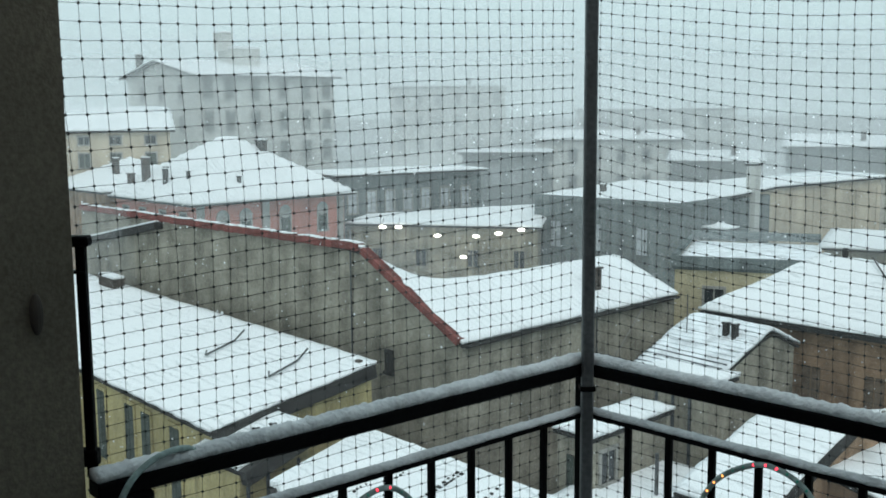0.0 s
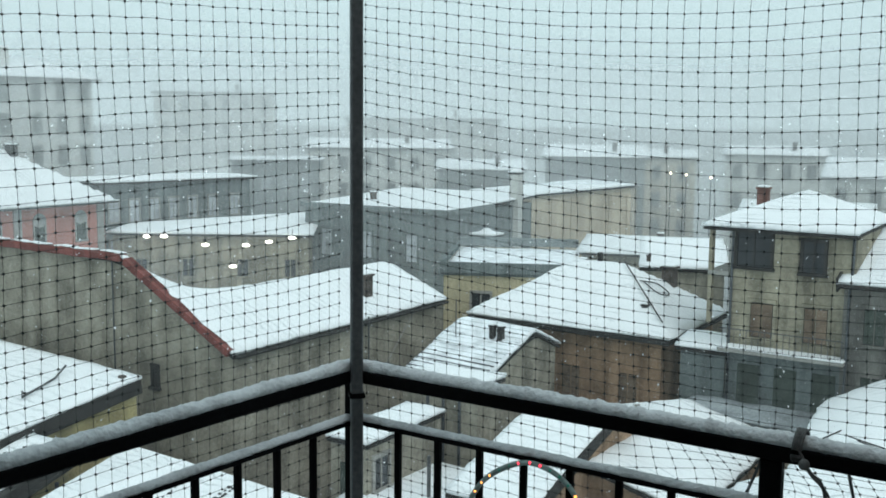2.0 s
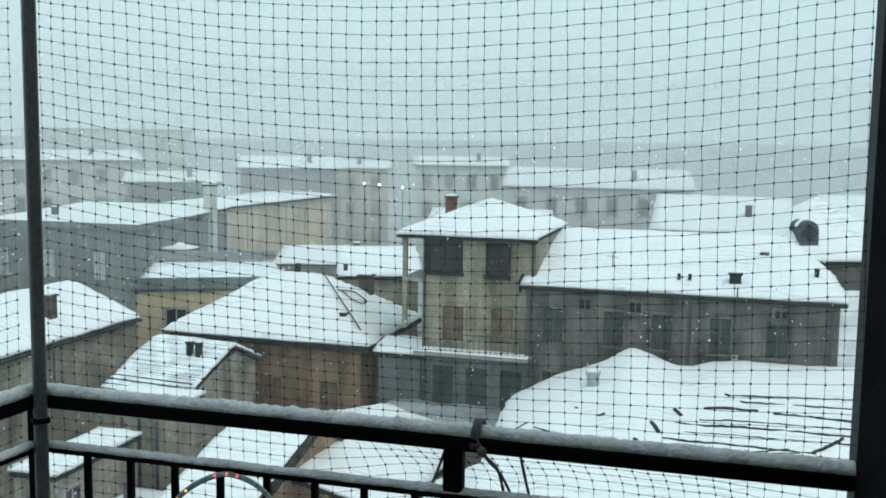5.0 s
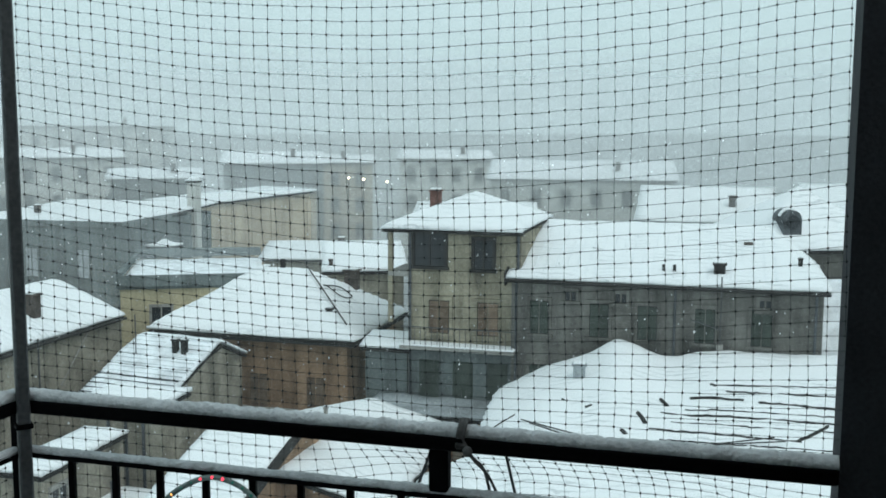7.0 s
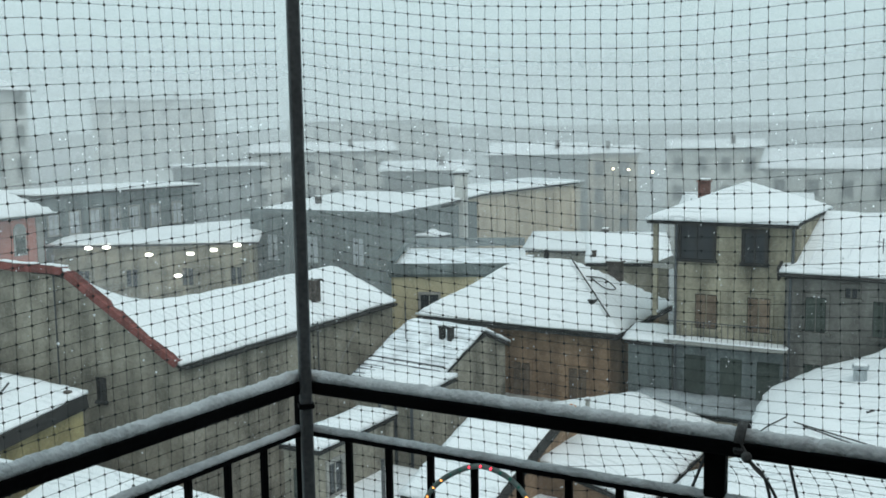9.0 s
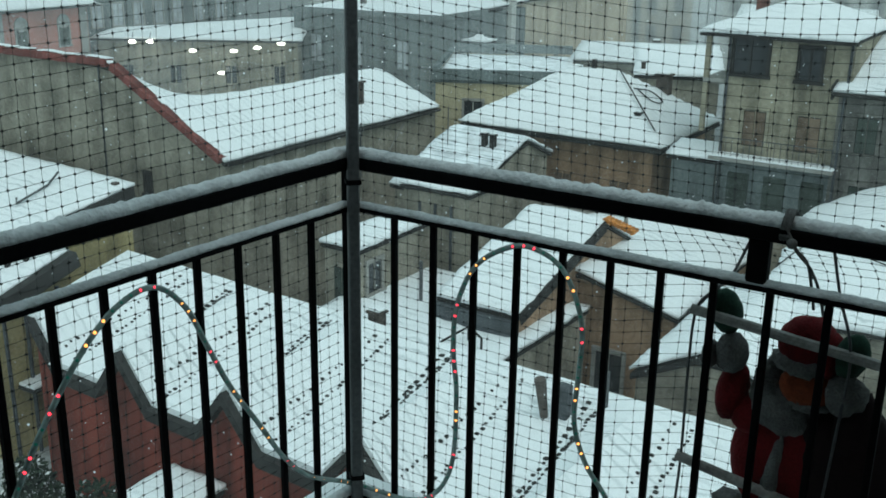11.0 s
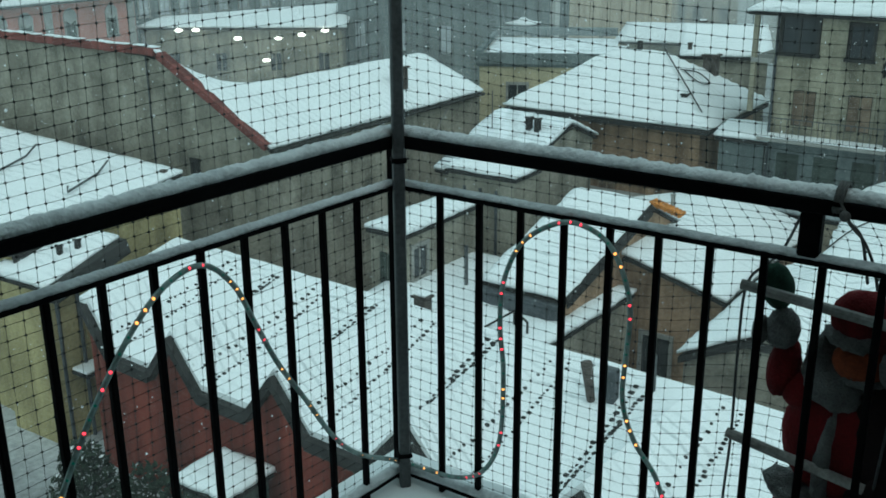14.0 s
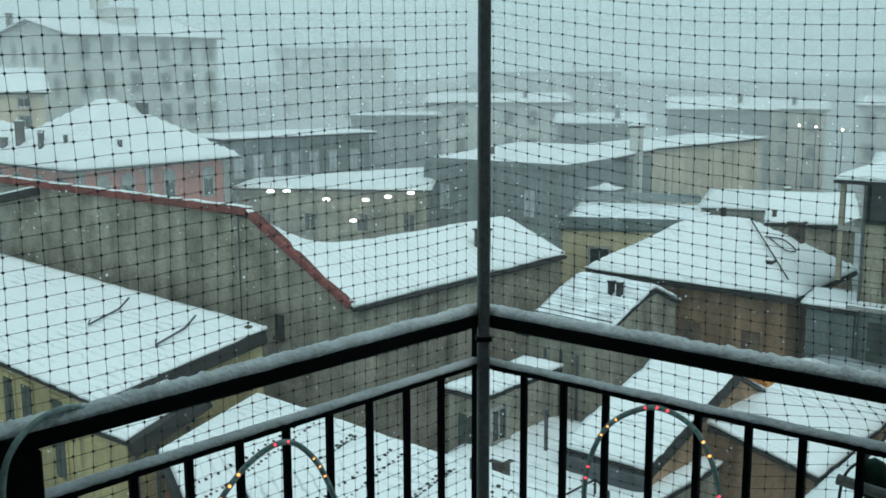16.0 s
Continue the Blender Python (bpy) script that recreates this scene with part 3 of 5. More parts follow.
# low flat roof behind the workshop
AX = House("flat_annex", 6.43, 23.69, 6.5, 6.5, -10.0, "flat annex roof deep in snow", GREY_WALL, "shed", turn=41.45)
AX.walls(lambda u, v: -10.1)
AX.roof(flat(-10.0), over=0.05, cell=0.35, lumps=0.08)
AX.chimney(4.0, 1.1, -9.9, 0.42, 0.36, 0.5, CHIM)
AX.pole(4.27, 3.6, -9.9, 1.35, 0.06)
bm = bmesh.new()
for q0, q1 in (((1.4, 2.0, 4.6), (1.4, 2.0, 5.05)), ((0.7, 1.6, 4.6), (0.7, 1.6, 5.0)), ((1.4, 2.0, 5.02), (0.7, 1.6, 4.98)), ((1.4, 2.0, 5.02), (1.9, 1.2, 4.65))):
    rod(bm, q0, q1, 0.035, sides=6)
part("trestle", bm, DARK, AX.root)

# ---------------------------------------------------------------- tower house with its loggia
TH = House("tower_house", 22.74, 32.52, 4.6, 6.0, -2.34, "tan plastered tower house with an open loggia and snowy roof", TAN_WALL, "house")
TH.walls(lambda u, v: -2.4)
bm = grid_slab(-0.12, 5.6, -0.4, 6.4, lambda u, v: 12.16 + 1.05 * max(-0.2, min(u, 5.3 - u, v + 0.1, 6.1 - v) / 2.65), 0.14, 0.3)
part("roof", bm, DARK, TH.root)
bm = grid_slab(-0.15, 5.63, -0.43, 6.43, lambda u, v: 12.32 + 1.05 * max(-0.2, min(u, 5.3 - u, v + 0.1, 6.1 - v) / 2.65), 0.15, 0.25, 0.03, rag=0.05)
smooth(part("snow", bm, ROOF_SNOW, TH.root, "fresh white snow cover"))
bm = bmesh.new()
box(bm, (5.28, -0.02, 8.2), (5.46, 0.16, 12.1))
part("loggia_post", bm, TAN_WALL, TH.root)
bm = bmesh.new()
box(bm, (4.61, -0.05, 10.1), (5.46, 2.4, 10.28))
part("loggia_slab", bm, STONE, TH.root)
for s, z, w, h in ((3.7, 10.55, 1.25, 1.3), (1.5, 10.5, 0.75, 1.15)):
    TH.window("L", s, z, w, h, frame=DARK, name="loggia_opening")
for s in (3.3, 1.3):
    TH.window("L", s, 7.85, 0.85, 1.35, shut=True, frame=TAN_WALL, leaf=TAN_SHUTTER)
# added dark sheet paints the shade below the balcony slab
bm = bmesh.new()
box(bm, (0.02, -0.05, 0.0), (4.58, -0.004, 7.27), bevel=0.01)
part("ground_floor_render", bm, SLATE_WALL, TH.root, "dark blue-grey sheet for the shade under the balcony")
for q in (3.7, 2.3, 0.9):
    bm = bmesh.new()
    box(bm, (q - 0.42, -0.075, 4.9), (q + 0.42, -0.053, 6.75), bevel=0.008)
    part("ground_floor_door", bm, SHUTTER, TH.root)
bm = bmesh.new()
box(bm, (0.1, -0.75, 7.28), (4.75, -0.01, 7.42), bevel=0.02)
part("balcony_slab", bm, STONE, TH.root)
bm = bmesh.new()
box(bm, (0.08, -0.77, 7.424), (4.77, -0.02, 7.5), bevel=0.03)
part("snow", bm, SNOW, TH.root)
bm = bmesh.new()
for k in range(20):
    rod(bm, (0.2 + k * 0.23, -0.72, 7.5), (0.2 + k * 0.23, -0.72, 8.2), 0.012, sides=4)
rod(bm, (0.15, -0.72, 8.2), (4.7, -0.72, 8.2), 0.02, sides=5)
part("balcony_rail", bm, STEEL, TH.root)
bm = bmesh.new()
pipe(bm, [(4.5, -0.1, 0), (4.5, -0.1, 6), (4.5, -0.1, 12)], 0.055, 8)
part("drainpipe", bm, FLASH, TH.root)
bm = bmesh.new()
pipe(bm, [(0.1, -0.1, 0), (0.1, -0.1, 6), (0.1, -0.1, 12)], 0.055, 8)
part("drainpipe", bm, FLASH, TH.root)
TH.chimney(4.2, 2.6, -1.9, 0.42, 0.42, 0.75, CHIM_RED)
TB = House("blue_annex", 22.74 - 4.65 * 0.695, 32.52 + 4.65 * 0.719, 1.8, 1.3, -7.35, "blue-grey annex with a snow-covered lean-to roof", SLATE_WALL, "shed")
TB.walls(lambda u, v: -7.45)
TB.roof(mono(-7.35, -7.1, 1.3), over=0.15, cell=0.25)
TR = House("snowy_terrace", 21.9, 30.0, 7.0, 2.4, -9.4, "low terrace with a yellowed parapet under snow", OCHRE_WALL, "terrace")
TR.walls(lambda u, v: -9.5)
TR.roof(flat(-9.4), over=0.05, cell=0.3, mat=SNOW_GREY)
HH = House("shed_roof_house", 23.4, 43.4, 3.7, 4.6, -5.34, "grey house with a plain snowy roof", GREY_WALL, "house", turn=66)
HH.walls(lambda u, v: -5.45)
HH.roof(mono(-5.34, -4.6, 4.6), over=0.2, cell=0.35)
HH.chimney(3.5, 0.3, -5.2, 0.2, 0.2, 0.3, CHIM)

# ---------------------------------------------------------------- long house
LH = House("long_house", 30.19, 24.27, 11.4, 7.5, -4.15, "long grey terraced house with shuttered windows and snowy roof", LONG_WALL, "house")
rl = lambda u, v: -4.15 + 1.5 * min(v / 5.4, max(0, u + 0.2) / 2.0, max(0.0, (7.5 - v) / 2.1 * 1.2))
LH.walls(lambda u, v: min(rl(u, v) - 0.12, -4.22) if u < 11 else rl(u, v) - 0.12)
LH.roof(rl, over=0.22, cell=0.3, eave=DARK)
bm = bmesh.new()
box(bm, (11.58, -0.25, -0.32), (11.66, 5.5, 0.2), Matrix.Translation((0, 0, 10.35)) @ pose(0, 0, 0, 15.5, 0, 0), bevel=0.01)
part("verge_board", bm, DARK, LH.root, "dark verge board")
bm = bmesh.new()
pipe(bm, [(u, -0.3, 10.22) for u in (-0.2, 3, 6, 9, 11.6)], 0.06, 8)
part("gutter", bm, DARK, LH.root)
for s in (10.3, 8.0, 6.2, 4.1, 2.1):
    LH.window("L", s, 8.15, 0.72, 1.3, shut=True, frame=LONG_WALL)
    LH.window("L", s, 5.6, 0.72, 1.35, shut=True, frame=LONG_WALL)
for s in (9.1, 7.2, 2.0):
    LH.window("L", s, 9.5, 0.4, 0.36, frame=LONG_WALL)
for s in (11.2, 5.2, 0.25):
    bm = bmesh.new()
    pipe(bm, [(s, -0.09, 0), (s, -0.09, 5), (s, -0.09, 10.2)], 0.05, 8)
    part("drainpipe", bm, FLASH, LH.root)
LH.chimney(3.65, 0.75, -4.05, 0.42, 0.35, 0.55, DARK)
LH.chimney(5.3, 0.75, -4.05, 0.12, 0.12, 0.5, DARK, cap=False)
LH.chimney(5.7, 0.75, -4.05, 0.12, 0.12, 0.5, DARK, cap=False)
LH.chimney(6.9, 1.9, -3.75, 0.3, 0.25, 0.22, CHIM, cap=False)
LH.chimney(2.6, 3.6, -3.2, 0.35, 0.3, 0.28, CHIM, cap=False)
LH.chimney(0.75, 1.6, -3.9, 0.16, 0.16, 0.6, DARK)
LH.pole(8.3, 1.6, -3.9, 0.9, 0.02, arms=((0.75, 0.25),))
LH.pole(3.55, -0.33, -5.8, 2.0, 0.025)
bm = bmesh.new()
rod(bm, (3.55, -0.33, 8.75), (4.65, -0.42, 9.1), 0.025, sides=6)
rod(bm, (3.55, -0.33, 8.75), (3.55, -0.33, 8.15), 0.025, sides=6)
part("lamp_bracket", bm, STEEL, LH.root)
bm = bmesh.new()
box(bm, (3.43, -0.45, 7.9), (3.67, -0.21, 8.2), bevel=0.04)
part("lamp_head", bm, STONE, LH.root, "white street lamp head")
for k in range(24):
    bm = bmesh.new()
    box(bm, (0, 0, 0), (0.025, 4.9, 0.03), Matrix.Translation((1.6 + 0.41 * k, 0.1, 10.53)) @ pose(0, 0, 0, 15.5, 0, 0))
    part("standing_seam", bm, SNOW_THIN, LH.root)

# dormer house and its low metal roof
DH = House("dormer_house", 39.9, 28.3, 6.4, 6.4, -3.45, "grey house with a round dark dormer in its snowy roof", LONG_WALL, "house", turn=66)
hd = hip(6.4, 6.4, 2.2, -3.45)
DH.walls(lambda u, v: -3.55)
DH.roof(hd, over=0.3, cell=0.3)
bm = bmesh.new()
rod(bm, (4.75, 0.35, 12.1), (4.75, 1.5, 12.1), 0.42, sides=16)
box(bm, (4.33, 0.35, 11.3), (5.17, 1.5, 12.05))
part("dormer", bm, FLASH, DH.root, "round-headed dark dormer")
bm = bmesh.new()
rod(bm, (4.75, 0.29, 12.02), (4.75, 0.34, 12.02), 0.3, sides=14)
part("dormer_window", bm, GLASS, DH.root)
bm = bmesh.new()
pipe(bm, [(4.75 + 0.44 * math.cos(a), 0.8, 12.1 + 0.44 * math.sin(a)) for a in [math.pi * (0.1 + 0.8 * k / 10) for k in range(11)]], 0.09, 6)
part("snow_cap", bm, SNOW, DH.root)
LM = House("metal_roof_shed", 33.3, 24.2, 2.6, 2.6, -6.8, "ribbed metal shed roof dusted with snow", SLATE_WALL, "shed")
LM.walls(lambda u, v: -6.9)
LM.roof(mono(-6.8, -4.9, 2.6), cell=0.3, mat=SNOW_THIN)

# ---------------------------------------------------------------- wide house under deep snow
WH = House("wide_roof_house", 25.25, 15.22, 13.5, 10.0, -8.74, "wide low house under a deep rippled snow roof", GREY_WALL, "house", turn=50)


def roof_w(u, v):
    up = min((v - 3.5) / 6.0, 1.0)
    left = min(1.0, max(0.0, (13.7 - u) / 4.4)) ** 1.15
    hump = 0.30 * math.exp(-((u - 9.3) / 0.75) ** 2) - 0.3 * math.exp(-((u - 7.3) / 0.8) ** 2)
    verge = -0.5 * max(0.0, (u - 11.6) / 2.0) ** 1.5
    return -8.0 + 1.24 * (up * left if up > 0 else up) + hump * max(0.0, up) + verge


WH.walls(lambda u, v: roof_w(u, v) - 0.14)
WH.roof(roof_w, over=0.25, cell=0.2, lumps=0.06, rag=0.12, snow=0.24)
# courses of roof tiles laid bare in broken lines
rng = random.Random(11)
for u0, u1, v0, v1, r in ((5.95, 1.4, 7.0, 7.2, 0.022), (6.9, 5.2, 6.15, 5.94, 0.04), (4.75, 1.2, 5.82, 5.5, 0.042), (7.9, 2.5, 4.9, 4.6, 0.03), (8.3, 3.8, 3.75, 3.4, 0.03), (7.3, 1.5, 2.6, 2.3, 0.025), (5.7, 1.3, 6.55, 6.5, 0.02), (7.1, 1.6, 5.25, 5.05, 0.018), (7.6, 1.9, 4.3, 4.05, 0.018), (8.0, 2.0, 3.1, 2.9, 0.02), (3.9, 2.85, 3.4, 4.45, 0.045), (8.62, 8.4, 4.7, 4.08, 0.06), (7.86, 7.66, 5.9, 5.5, 0.05), (9.15, 9.0, 3.55, 3.3, 0.06), (6.15, 6.0, 7.1, 6.9, 0.05), (10.3, 10.1, 5.1, 5.2, 0.035), (11.1, 11.0, 5.9, 5.8, 0.03)):
    n = max(3, int(math.hypot(u1 - u0, v1 - v0) / 0.16))
    pts = []
    for k in range(n + 1):
        u, v = u0 + (u1 - u0) * k / n, v0 + (v1 - v0) * k / n + 0.05 * noise.noise((k * 0.6, v0, u0))
        pts.append((u, v, roof_w(u, v) + 14.5 + 0.25 + 0.035 * noise.noise((k * 0.9, v0 * 3, 4.0))))
    bm = bmesh.new()
    pipe(bm, pts, r * 1.3, 5)
    part("bare_course", bm, DARK, WH.root)
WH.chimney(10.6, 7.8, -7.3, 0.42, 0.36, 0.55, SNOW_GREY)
for pts in ([(12.3, 3.9, 0.42), (10.6, 3.1, 0.30), (9.0, 2.55, 0.28), (7.0, 2.75, 0.3), (4.6, 3.3, 0.4)], [(12.0, 3.5, 0.4), (10.2, 2.7, 0.3), (8.6, 2.3, 0.28), (6.2, 2.9, 0.3), (4.3, 3.1, 0.4)], [(13.7, 2.9, 0.3), (13.2, 4.1, 0.3), (12.6, 5.0, 0.28)]):
    bm = bmesh.new()
    pipe(bm, bez([(u, v, roof_w(u, v) + 14.5 + h) for u, v, h in pts], 8), 0.022, 5)
    part("roof_cable", bm, DARK, WH.root)

# ---------------------------------------------------------------- red workshop with its sawtooth roof
RIDGES = (-4.4, 0.0, 4.39, 8.51, 12.43, 16.2)
WS = House("red_workshop", 5.88, 16.53, 16.2, 5.0, -10.4, "oxide red workshop with snowy sawtooth roofs", RED_WALL, "workshop", turn=41.45)


def saw(u, v=0.0):
    """Sawtooth gablets along the front; the valleys run out towards the level back edge."""
    deep = 1.3 * (1 - max(0.0, min(1.0, v / 4.9)) ** 1.3)
    for r0, r1 in zip(RIDGES, RIDGES[1:]):
        if r0 <= u < r1:
            s = (u - r0) / (r1 - r0)
            return -9.27 - deep * min(1.0, s / 0.27, (1 - s) / 0.27)
    return -9.27 - deep


def saw_face(bm, v, z_low, flip):
    us = [r0 + (r1 - r0) * k for r0, r1 in zip(RIDGES, RIDGES[1:]) for k in (0.0, 0.27, 0.73, 0.999)]
    lo = [bm.verts.new((u, v, z_low)) for u in us]
    hi = [bm.verts.new((u, v, saw(u, v) + 14.5 - 0.05)) for u in us]
    for i in range(len(us) - 1):
        bm.faces.new((lo[i], lo[i + 1], hi[i + 1], hi[i]) if flip else (lo[i], hi[i], hi[i + 1], lo[i + 1]))
    return lo, hi


bm = bmesh.new()
saw_face(bm, 0.0, 0.0, True)
saw_face(bm, 5.0, 0.0, False)
part("wall", bm, RED_WALL, WS.root)
bm = bmesh.new()
box(bm, (-4.4, 0.0, 0), (-4.25, 5.0, 4.0))
box(bm, (16.05, 0.0, 0), (16.2, 5.0, 5.1))
part("wall", bm, RED_WALL, WS.root)
for r0, r1 in zip(RIDGES, RIDGES[1:]):
    ks = (0.0, 0.135, 0.27, 0.5, 0.73, 0.87, 0.999)
    us = [r0 + (r1 - r0) * k for k in ks]
    for nm, lift, th, v0, v1, mat in (("roof_bay", 0.0, 0.32, -0.3, 5.1, DARK), ("snow", 0.17, 0.165, -0.08, 5.05, ROOF_SNOW)):
        bm = bmesh.new()
        nv = 16
        top, bot = [], []
        for j in range(nv + 1):
            v = v0 + (v1 - v0) * j / nv
            rag = 0.05 if nm == "snow" and j in (0, nv) else 0.0
            lump = 0.03 if nm == "snow" else 0.0
            top.append([bm.verts.new((u, v + rag * noise.noise((u * 2, 3.0, r0)), saw(u, v) + 14.5 + lift + lump * noise.noise((u * 1.3, v * 1.3, 2.0)))) for u in us])
            bot.append([bm.verts.new((u, v, saw(u, v) + 14.5 + lift - th)) for u in us])
        n = len(top[0])
        for j in range(nv):
            for i in range(n - 1):
                bm.faces.new((top[j][i], top[j][i + 1], top[j + 1][i + 1], top[j + 1][i]))
                bm.faces.new((bot[j][i], bot[j + 1][i], bot[j + 1][i + 1], bot[j][i + 1]))
            bm.faces.new((top[j][0], top[j + 1][0], bot[j + 1][0], bot[j][0]))
            bm.faces.new((top[j][n - 1], bot[j][n - 1], bot[j + 1][n - 1], top[j + 1][n - 1]))
        for j, fl in ((0, 0), (nv, 1)):
            for i in range(n - 1):
                f = (top[j][i], bot[j][i], bot[j][i + 1], top[j][i + 1])
                bm.faces.new(f[::-1] if fl else f)
        bmesh.ops.recalc_face_normals(bm, faces=bm.faces[:])
        part(nm, bm, mat, WS.root)
    # rows of bare roof tiles that poke through the snow
    rng = random.Random(int(r0 * 7) + 50)
    for k, (frac, gap) in enumerate(((0.20, 0.12), (0.27, 0.17), (0.70, 0.14), (0.80, 0.22))):
        bm = bmesh.new()
        v = 0.3
        while v < 4.6:
            u = r0 + (r1 - r0) * (frac + rng.uniform(-0.008, 0.008))
            z = saw(u, v) + 14.5 + 0.165
            w = rng.uniform(0.04, 0.085) * (1.0 if k < 2 else 0.7)
            box(bm, (u - w, v - w * 0.8, z - 0.03), (u + w, v + w * 0.8, z + 0.035), bevel=0.015)
            v += gap * rng.uniform(0.8, 1.5)
        tagged(part("bare_tiles", bm, DARK, WS.root, "row of dark tiles poking through the snow"), kind="stuff")
# its last bay runs out obliquely along the yard
for nm, z0, z1, mat in (("wall", 0.0, 4.95, RED_WALL), ("roof_bay", 4.953, 5.22, DARK), ("snow", 5.224, 5.39, ROOF_SNOW)):
    bm = bmesh.new()
    o = 0.0 if nm == "wall" else 0.12
    prism(bm, [Vector((16.205, -o, 0)), Vector((16.35 + o, -o, 0)), Vector((18.5 + o, 5.05, 0)), Vector((16.205, 5.05, 0))], z0, z1)
    part(nm, bm, mat, WS.root)
WS.pole(8.4, 4.3, -9.3, 0.75, 0.07)
WS.pole(0.75, 4.45, -9.3, 1.0, 0.05)
bm = bmesh.new()
box(bm, (1.4, 3.75, 5.0), (1.75, 4.05, 5.85), bevel=0.03)
part("vent_box", bm, FLASH, WS.root)
bm = bmesh.new()
rod(bm, (1.95, 3.7, 5.0), (2.02, 3.55, 6.0), 0.1, 0.14)
part("clay_flue", bm, CHIM, WS.root)
for k in range(3):
    bm = bmesh.new()
    pipe(bm, [(4.5 + 3.5 * k, -0.2, 0.5), (6.0 + 3.5 * k, -2.6, 0.9)], 0.035, 6)
    part("clothes_pole", bm, STEEL, WS.root)

# yard kiosk and shrubs
KI = House("yard_kiosk", -1.2, 21.9, 1.5, 1.45, -11.95, "small dark green yard kiosk capped with snow", SHUTTER, "kiosk", turn=44)
KI.walls(lambda u, v: -12.05)
KI.roof(flat(-11.95), over=0.12, cell=0.2, snow=0.2)


def shrub(x, y, z, size, seed):
    rng = random.Random(seed)
    root = tagged(new("shrub"), "dark evergreen shrub dusted with snow in the yard", "shrub", group="yard shrubs")
    root.location = (x, y, z)
    bm = bmesh.new()
    for k in range(9):
        an = rng.uniform(0, math.tau)
        rod(bm, (0, 0, 0), (math.cos(an) * size * 0.5, math.sin(an) * size * 0.5, size * rng.uniform(0.6, 1.1)), 0.03, 0.01, 5)
    part("branches", bm, DARK, root)
    for nm, mat, cnt, zo in (("leaves", PLANT, 700, 0.0), ("snow", SNOW, 36, 0.06)):
        bm = bmesh.new()
        for k in range(cnt):
            an, rr, hh = rng.uniform(0, math.tau), size * 0.6 * math.sqrt(rng.random()), rng.random()
            p = Vector((math.cos(an) * rr * (1.2 - hh * 0.6), math.sin(an) * rr * (1.2 - hh * 0.6), size * (0.15 + hh) + zo))
            m = Matrix.Translation(p) @ Euler((rng.uniform(-1, 1), rng.uniform(-1, 1), rng.uniform(0, 6))).to_matrix().to_4x4()
            s = 0.14 if nm == "leaves" else 0.10
            vs = [bm.verts.new(m @ Vector(q)) for q in ((-s, 0, 0), (0, -s * 0.4, 0.01), (s, 0, 0), (0, s * 0.4, 0.01))]
            bm.faces.new(vs)
        tagged(part(nm, bm, mat, root), kind="stuff")


for k, (x, y) in enumerate(((-5.2, 26.6), (-3.4, 24.4), (-1.9, 22.9), (0.9, 20.9))):
    shrub(x, y, GROUND, 1.5 + 0.3 * (k % 3), 20 + k)

# ---------------------------------------------------------------- houses across the square
PH = House("pink_house", -16.9, 69.9, 12, 12.9, -4.34, "salmon pink palazzo with arched windows and snowy hipped roof", PINK_WALL, "house")
hp_roof = hip(12, 12.9, 3.9, -4.34)
PH.walls(lambda u, v: -4.45)
PH.roof(hp_roof, over=0.7, cell=0.5)
for s in (2.1, 4.0, 7.4, 10.8):
    PH.window("R", s, 7.0, 0.8, 1.6, shut=True)
    PH.window("R", s, 3.6, 0.8, 1.8, shut=True)
    bm = bmesh.new()
    rod(bm, (-0.08, s, 8.65), (-0.004, s, 8.65), 0.5, sides=14)
    part("window_arch", bm, STONE, PH.root)
for s in (1.6, 4.5, 7.4, 10.0):
    PH.window("L", s, 7.4, 0.8, 1.5, shut=True)
for s in (0.35, 5.7, 12.5):
    bm = bmesh.new()
    box(bm, (-0.09, s - 0.3, 0), (-0.004, s + 0.3, 10.0))
    part("pilaster", bm, STONE, PH.root)
bm = bmesh.new()
box(bm, (-0.25, 0, 9.55), (-0.005, 12.9, 9.9), bevel=0.05)
part("cornice", bm, STONE, PH.root)
PH.chimney(4.3, 8.4, -2.4, 0.7, 0.6, 1.6, DARK)
PH.chimney(1.0, 4.2, -4.0, 0.25, 0.25, 0.8, DARK)
PH.chimney(8.6, 1.0, -3.9, 0.5, 0.5, 1.9, CHIM)
PH.chimney(6.2, 1.3, -3.8, 0.3, 0.3, 1.2, DARK)
PH.chimney(5.4, 0.8, -4.0, 0.3, 0.3, 1.3, DARK)
PH.chimney(3.2, 1.4, -3.7, 0.22, 0.22, 0.9, DARK)
PH.chimney(10.2, 0.6, -4.1, 0.5, 0.4, 0.9, CHIM)
PL = House("pink_house_wing", -25.6, 77.6, 9, 9, -4.3, "grey-brown wing with a snowy hipped roof", BROWN_WALL, "house")
PL.walls(lambda u, v: -4.4)
PL.roof(hip(9, 9, 2.0, -4.3), over=0.5)
PL.chimney(2.0, 2.0, -3.6, 0.5, 0.4, 1.4, CHIM)

YL = House("cream_house", -22.95, 87.03, 13, 7, 0.0, "cream house with small attic windows under snow", OCHRE_WALL, "house", turn=107.3)
YL.walls(lambda u, v: -0.1)
YL.roof(mono(0.0, 1.7, 7), over=0.4, cell=0.6)
for s in (1.6, 4.4, 6.9, 9.5):
    YL.window("L", s, 13.3, 0.8, 0.6)
    YL.window("L", s, 11.4, 0.8, 1.1, shut=True)

